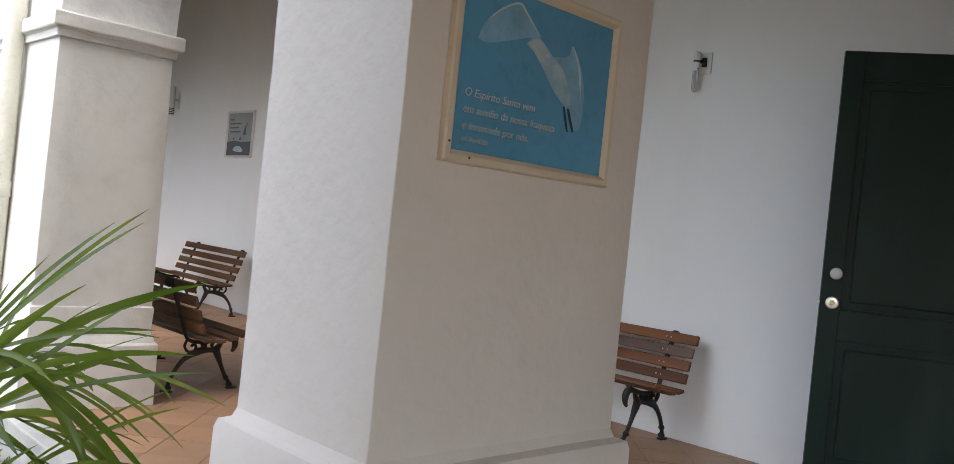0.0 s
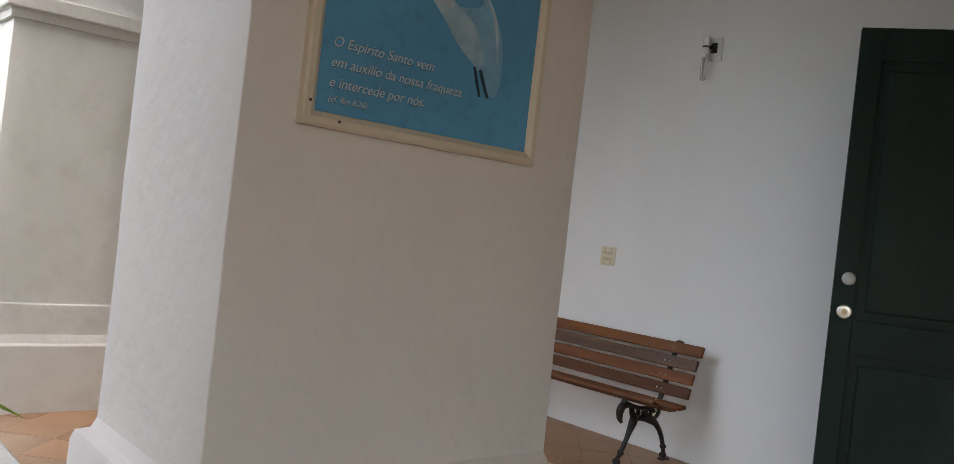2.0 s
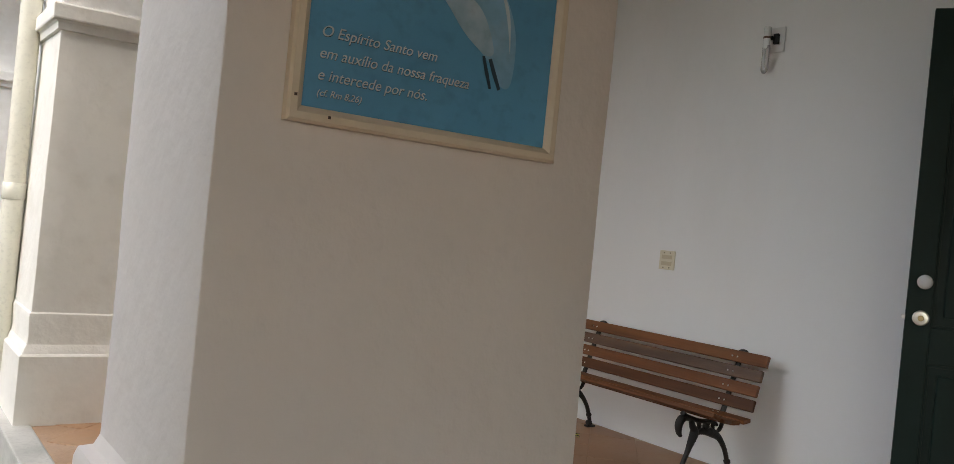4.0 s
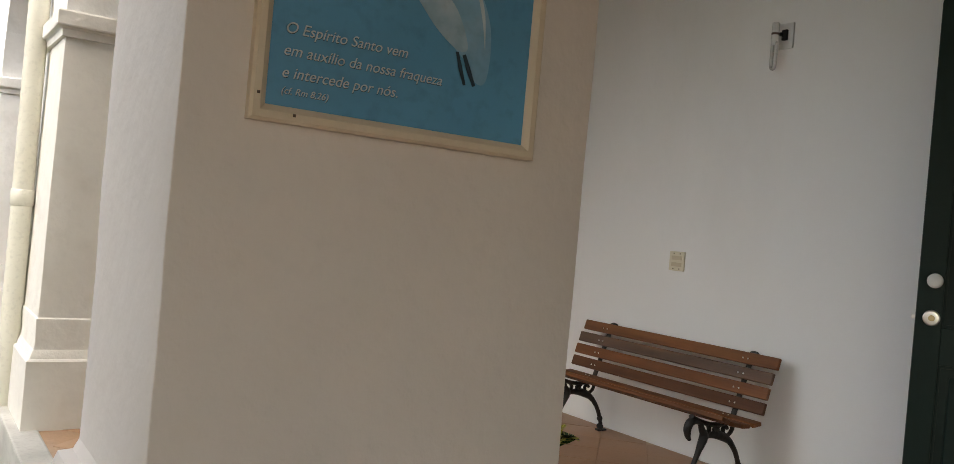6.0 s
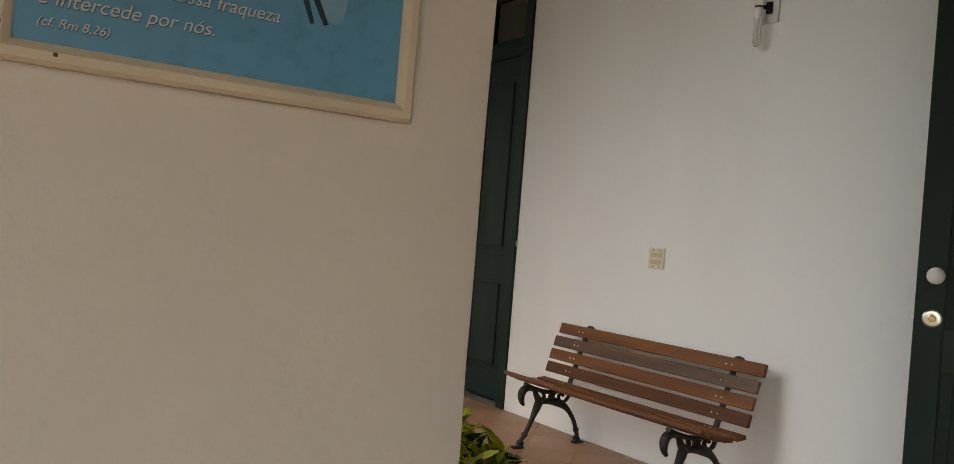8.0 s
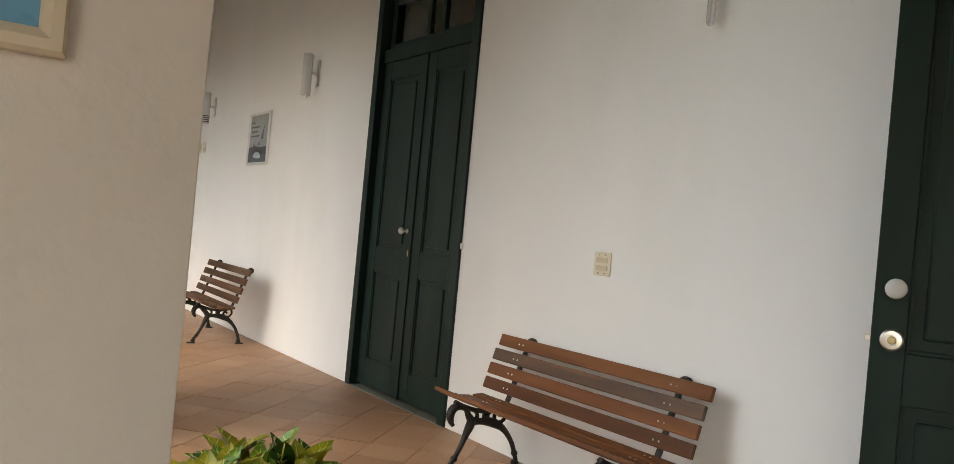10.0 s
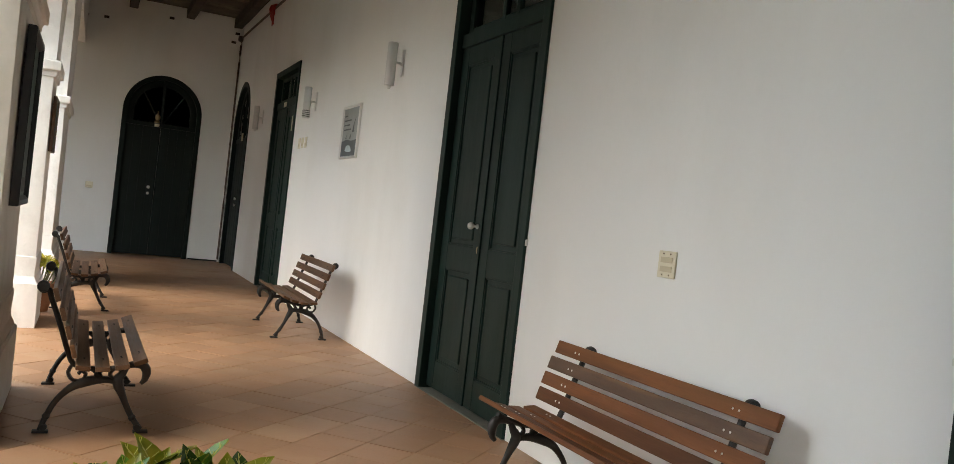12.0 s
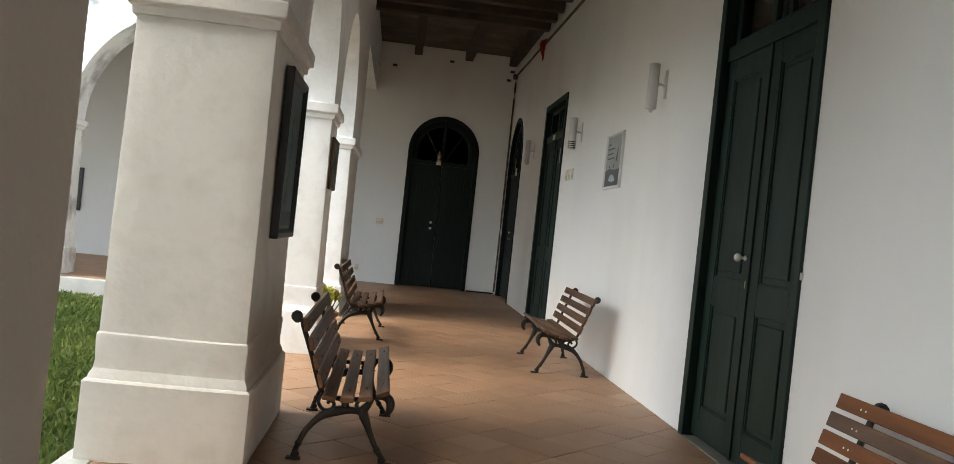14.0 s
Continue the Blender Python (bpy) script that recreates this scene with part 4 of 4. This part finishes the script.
tube(bm, spline([(DE[1] + 0.02, END_Y - 0.02, 0.02), (3.2, END_Y - 0.03, 0.018), (3.45, END_Y - 0.02, 0.018), (WALL_X - 0.04, END_Y - 0.03, 0.018)]), 0.014, 8)
tagged(mesh_object("floor_cable", bm, M_DARK, True), "black cable lying along the foot of the end wall", "cable")
bm = bmesh.new()
lathe(bm, [(0.04, -0.05), (0.05, -0.03), (0.05, 0.05), (0.03, 0.06)], 10, Matrix.Translation((WALL_X - 0.05, END_Y - 0.05, 4.5)))
tagged(mesh_object("cable_box", bm, M_CABLE), "round brown cable box in the corner", "cable box")
# a bunch of red ribbon tied to the conduit
M_RED = material("faded_red_cloth", (0.35, 0.03, 0.025), 0.8, 0.3, 12, 60, 0.2)
rb = thing("red_ribbon", "bunched red ribbon tied to the cable conduit", "ribbon", m=Matrix.Translation((WALL_X - 0.035, 15.42, 4.46)))
random.seed(5)
for k in range(6):
    bm = bmesh.new()
    a = random.uniform(-0.09, 0.09)
    b = random.uniform(-0.05, 0.02)
    tube(bm, spline([(0, a * 0.3, 0.06), (b - 0.03, a * 0.7, 0.02), (b - 0.035, a, -0.09), (b * 0.5 - 0.02, a * 1.1, -0.19 - 0.1 * random.random())]), lambda t: 0.03 - 0.016 * t, 6, 0.4)
    part("ribbon_end", bm, M_RED, rb, smooth=True)
# putlog holes in the end wall
for x, z in ((0.36, 4.41), (0.8, 4.44), (1.15, 4.45), (3.5, 4.42), (3.56, 4.6), (2.3, 4.66)):
    tagged(mesh_object("wall_hole", boxes((x - 0.045, x + 0.045, END_Y - 0.004, END_Y + 0.05, z - 0.025, z + 0.025), bevel=0.006), M_BEAM), "small dark timber end in the wall", "timber end", "timber ends in the end wall")

# downpipe on the courtyard side of the second pier
dp = thing("downpipe", "cream painted downpipe beside a courtyard pier", "downpipe")
bm = bmesh.new()
tube(bm, [Vector((0.085, 6.43, -0.24 + 0.5 * k)) for k in range(12)], 0.06, 16, side=(1, 0, 0))
M_PIPE = material("cream_pipe_paint", (0.72, 0.70, 0.60), 0.5, 0.05, 3, 40, 0.1, stain=(0.5, 0.46, 0.36), stain_amount=0.4)
part("pipe", bm, M_PIPE, dp, smooth=True)
for z in (1.25, 3.4):
    bm = bmesh.new()
    lathe(bm, [(0.061, -0.05), (0.066, -0.045), (0.066, 0.045), (0.061, 0.05)], 16, Matrix.Translation((0.085, 6.43, z)))
    part("pipe_socket", bm, M_PIPE, dp, smooth=True)

# ---- plants ----


def leaf_material(name, dark, vein, vein_scale, trans=0.25, rough=0.35):
    m = bpy.data.materials.new(name)
    m.use_nodes = True
    n, l = m.node_tree.nodes, m.node_tree.links
    b = n["Principled BSDF"]
    tc = n.new("ShaderNodeTexCoord")
    info = n.new("ShaderNodeObjectInfo")
    geo = n.new("ShaderNodeNewGeometry")
    no = n.new("ShaderNodeTexNoise")
    no.inputs["Scale"].default_value = vein_scale
    l.new(tc.outputs["Object"], no.inputs["Vector"])
    add = n.new("ShaderNodeMath")
    add.operation = "ADD"
    l.new(no.outputs["Fac"], add.inputs[0])
    half = n.new("ShaderNodeMath")
    half.operation = "MULTIPLY"
    half.inputs[1].default_value = 0.5
    l.new(geo.outputs["Random Per Island"], half.inputs[0])
    l.new(half.outputs[0], add.inputs[1])
    r = n.new("ShaderNodeMapRange")
    r.inputs[1].default_value, r.inputs[2].default_value = 0.5, 1.05
    l.new(add.outputs[0], r.inputs[0])
    mix = n.new("ShaderNodeMix")
    mix.data_type = "RGBA"
    mix.inputs[6].default_value, mix.inputs[7].default_value = (*dark, 1), (*vein, 1)
    l.new(r.outputs[0], mix.inputs[0])
    l.new(mix.outputs[2], b.inputs["Base Color"])
    b.inputs["Roughness"].default_value, b.inputs["Specular IOR Level"].default_value = rough, 0.35
    tr = n.new("ShaderNodeBsdfTranslucent")
    l.new(mix.outputs[2], tr.inputs[0])
    ms = n.new("ShaderNodeMixShader")
    ms.inputs[0].default_value = trans
    l.new(b.outputs[0], ms.inputs[1])
    l.new(tr.outputs[0], ms.inputs[2])
    l.new(ms.outputs[0], n["Material Output"].inputs[0])
    return m


M_PALM = leaf_material("palm_leaf", (0.12, 0.22, 0.02), (0.42, 0.50, 0.10), 3.0, 0.4, 0.25)
M_CROTON_DARK = leaf_material("dark_croton_leaf", (0.015, 0.05, 0.015), (0.05, 0.10, 0.02), 9, 0.15, 0.25)
M_CROTON = leaf_material("green_croton_leaf", (0.045, 0.16, 0.012), (0.22, 0.36, 0.03), 16, 0.15, 0.32)
M_CROTON_Y = leaf_material("yellow_croton_leaf", (0.14, 0.21, 0.015), (0.46, 0.38, 0.03), 14, 0.2, 0.32)
M_VEIN = plain("yellow_leaf_vein", (0.55, 0.5, 0.1), 0.4)
M_POT = material("clay_pot", (0.36, 0.17, 0.09), 0.8, 0.15, 4, 40, 0.2)
M_STEM = material("plant_stem", (0.12, 0.13, 0.05), 0.7, 0.2)


def pot(parent, r=0.17, h=0.3):
    bm = bmesh.new()
    lathe(bm, [(r * 0.65, 0), (r * 0.7, 0.01), (r * 0.95, h * 0.85), (r * 1.06, h * 0.86), (r * 1.08, h), (r * 0.95, h), (r * 0.9, h * 0.9), (0.01, h * 0.88)], 28)
    return part("pot", bm, M_POT, parent, "round clay pot", smooth=True)


def croton(m, label, seed, n=46, height=0.85, spread=0.26, yellow=0.35, size=1.0):
    random.seed(seed)
    c = thing("croton_plant", label, "potted plant", "croton plants", m=m)
    pot(c, 0.16, 0.28)
    bm = bmesh.new()
    stems = []
    for k in range(16):
        a, rho = 2.4 * k + random.uniform(-0.2, 0.2), spread * math.sqrt((k + 0.5) / 16)
        tip = Vector((rho * math.cos(a), rho * math.sin(a), height * (0.81 - 0.14 * (rho / spread) ** 2) * random.uniform(0.94, 1.0)))
        path = spline([(0.02 * math.cos(a), 0.02 * math.sin(a), 0.22), (tip.x * 0.5, tip.y * 0.5, tip.z * 0.6), tuple(tip)])
        tube(bm, path, 0.007, 6)
        stems.append(path)
    part("stems", bm, M_STEM, c)
    for k in range(n):
        path = stems[k % len(stems)]
        tier = (k // len(stems)) % 9
        top = tier < 4
        base = path[min(len(path) - 1, int(len(path) * (random.uniform(0.9, 1.0) if top else random.uniform(0.5, 0.95))))]
        L = random.uniform(0.13, 0.185) * size
        Wd = L * random.uniform(0.21, 0.25)
        az, el = random.uniform(0, 2 * math.pi), radians(random.uniform(60, 84) if tier < 2 else random.uniform(35, 65) if top else random.uniform(-10, 45))
        bm = bmesh.new()
        rows = []
        N = 8
        for i in range(N + 1):
            t = i / N
            w = Wd * (math.sin(math.pi * (t * 0.96 + 0.03)) ** 0.85) * (0.95 + 0.1 * t) if i < N else 0.001
            zc = 0.03 * math.sin(t * 2.6) - 0.04 * t * t
            rows.append([bm.verts.new((t * L, s * w, zc + abs(s) * w * 0.35 + 0.003 * math.sin(t * 14 + s))) for s in (-1, -0.5, 0, 0.5, 1)])
        for p, q in zip(rows, rows[1:]):
            for s in range(4):
                bm.faces.new((p[s], p[s + 1], q[s + 1], q[s]))
        u = random.random()
        mat = M_CROTON_Y if (top and u < yellow) else (M_CROTON if (top and u < 0.85) or u < 0.15 else M_CROTON_DARK)
        lf_ = part("leaf", bm, mat, c, smooth=True)
        lf_.matrix_basis = Matrix.Translation(base) @ Matrix.Rotation(az, 4, "Z") @ Matrix.Rotation(-el, 4, "Y") @ Matrix.Rotation(random.uniform(-0.5, 0.5), 4, "X")
        vb = bmesh.new()
        mid = [Vector((L * i / 8 * 0.97, 0, 0.03 * math.sin(i / 8 * 2.6) - 0.04 * (i / 8) ** 2 + 0.001)) for i in range(9)]
        tube(vb, mid, 0.0022, 4)
        for i in range(1, 8):
            w = Wd * 0.8 * math.sin(math.pi * min(0.97, i / 8 + 0.1)) ** 0.85
            for s in (-1, 1):
                e = mid[i] + Vector((0.014, s * w, w * 0.35 + 0.001))
                tube(vb, [mid[i], e], 0.0011, 3)
        part("vein", vb, M_VEIN, lf_)
    return c


croton(Matrix.Translation((1.44, 3.35, 0)), "potted croton with glossy green and yellow leaves beside the corner pier", 11, 200, 0.675, 0.28, 0.6)
croton(Matrix.Translation((0.84, 10.5, 0)), "small potted croton with yellow leaves beyond a pier", 7, 26, 0.56, 0.2, 0.9, 0.85)


def palm(m, label, seed):
    random.seed(seed)
    p = thing("potted_palm", label, "potted plant", m=m)
    pot(p, 0.2, 0.32)
    for k in range(9):
        az = radians(-75 + 18 * k + random.uniform(-6, 6)) if k < 6 else random.uniform(2, 5)
        reach, rise = random.uniform(0.3, 0.58), (0.62, 0.9, 0.76, 0.97, 0.84, 0.93)[k] if k < 6 else random.uniform(0.6, 1.05)
        path = spline([(0.02 * math.cos(az), 0.02 * math.sin(az), 0.28), (reach * 0.25 * math.cos(az), reach * 0.25 * math.sin(az), rise * 0.75),
                       (reach * 0.65 * math.cos(az), reach * 0.65 * math.sin(az), rise), (reach * math.cos(az), reach * math.sin(az), rise * 0.95)], 8)
        bm = bmesh.new()
        tube(bm, path, lambda t: 0.007 - 0.005 * t, 6)
        fr = part("frond", bm, M_STEM, p)
        n = len(path)
        for i in range(int(n * 0.46), n, 2):
            d = (path[min(i + 1, n - 1)] - path[i - 1]).normalized()
            for s in (-1, 1):
                L = random.uniform(0.32, 0.5) * (1.0 if i < n - 4 else 0.75)
                side = d.cross(Vector((0, 0, 1))).normalized() * s
                spread = random.uniform(0.3, 0.65)
                dirn = (d * (1 - 0.3 * spread) + side * spread + Vector((0, 0, random.uniform(0.0, 0.3)))).normalized()
                wd = random.uniform(0.007, 0.0125)
                sag = random.choice((-0.05, -0.06, -0.08, -0.07, -0.2))
                lb = bmesh.new()
                pts = []
                q = path[i].copy()
                for j in range(9):
                    pts.append(q.copy())
                    q += dirn * L / 8
                    dirn = (dirn + Vector((0, 0, sag))).normalized()
                nrm = d.cross(dirn).normalized()
                prev = None
                for j, c in enumerate(pts):
                    t = j / 8
                    w = wd * (math.sin(math.pi * min(1, 0.12 + 0.88 * t)) ** 0.6) if j < 8 else 0.0006
                    wv = dirn.cross(nrm).normalized() * w
                    row = [lb.verts.new(c - wv), lb.verts.new(c + nrm * w * 0.35), lb.verts.new(c + wv)]
                    if prev:
                        lb.faces.new((prev[0], prev[1], row[1], row[0]))
                        lb.faces.new((prev[1], prev[2], row[2], row[1]))
                    prev = row
                part("leaflet", lb, M_PALM, fr, smooth=True)
    return p


palm(Matrix.Translation((-1.2, 2.5, 0)), "potted palm with long narrow bright green leaves", 3)

# courtyard grass
random.seed(9)
M_GRASS = leaf_material("grass_blades", (0.06, 0.10, 0.025), (0.19, 0.23, 0.06), 1.2, 0.3, 0.5)
verts, faces = [], []
for k in range(42000):
    x, y = random.uniform(-3.6, 0.03), random.uniform(4.6, 14.08)
    if noise.noise(Vector((x * 1.6, y * 1.6, 3))) < -0.28 + 0.3 * random.random() - 0.2:
        continue
    a, h = random.uniform(0, 6.28), random.uniform(0.03, 0.11)
    w = random.uniform(0.004, 0.015)
    lx, ly = random.uniform(-0.04, 0.04), random.uniform(-0.04, 0.04)
    z = -0.275
    i = len(verts)
    verts += [(x - w * math.cos(a), y - w * math.sin(a), z), (x + w * math.cos(a), y + w * math.sin(a), z), (x + lx + w * 0.5 * math.cos(a), y + ly + w * 0.5 * math.sin(a), z + h), (x + 2 * lx, y + 2 * ly, z + h * 1.15)]
    faces += [(i, i + 1, i + 2), (i, i + 2, i + 3)]
me = bpy.data.meshes.new("grass")
me.from_pydata(verts, [], faces)
me.materials.append(M_GRASS)
tagged(new("grass", me), "short green courtyard grass", "grass", kind="stuff")

# ---- floor tiles, laid on the diagonal ----
S = 0.302
tb = bmesh.new()
box(tb, -S / 2 + 0.002, S / 2 - 0.002, -S / 2 + 0.002, S / 2 - 0.002, -0.03, 0.0, bevel=0.002)
tile_me = bpy.data.meshes.new("tile")
tb.to_mesh(tile_me)
tb.free()
tile_me.materials.append(M_TILE)
random.seed(4)
rest = bmesh.new()
count = 0
for i in range(-70, 70):
    for j in range(-70, 70):
        x, y = (i - j) * S * 0.7071, 8 + (i + j) * S * 0.7071
        if y < -2.1 or y > END_Y - 0.02 or x > WALL_X - 0.02:
            continue
        gallery = x > 0.27
        side = x <= 0.27 and x > -6 and y < 2.85
        north = x <= 0.27 and x > -8 and y > 14.45
        if not (gallery or side or north):
            continue
        m = Matrix.Translation((x, y, random.uniform(-0.0015, 0.001))) @ Matrix.Rotation(math.pi / 4 + random.uniform(-0.006, 0.006), 4, "Z") @ Matrix.Rotation(random.uniform(-0.003, 0.003), 4, "X")
        if gallery and 4.6 < y < 12.6:
            o = new("tile", tile_me)
            o.parent = bed
            o.matrix_basis = m
            count += 1
        else:
            rest.from_mesh(tile_me)
            rest.verts.ensure_lookup_table()
            bmesh.ops.transform(rest, matrix=m, verts=rest.verts[-len(tile_me.vertices):])
r = part("tiles", rest, M_TILE, bed)
r["kind"] = "stuff"
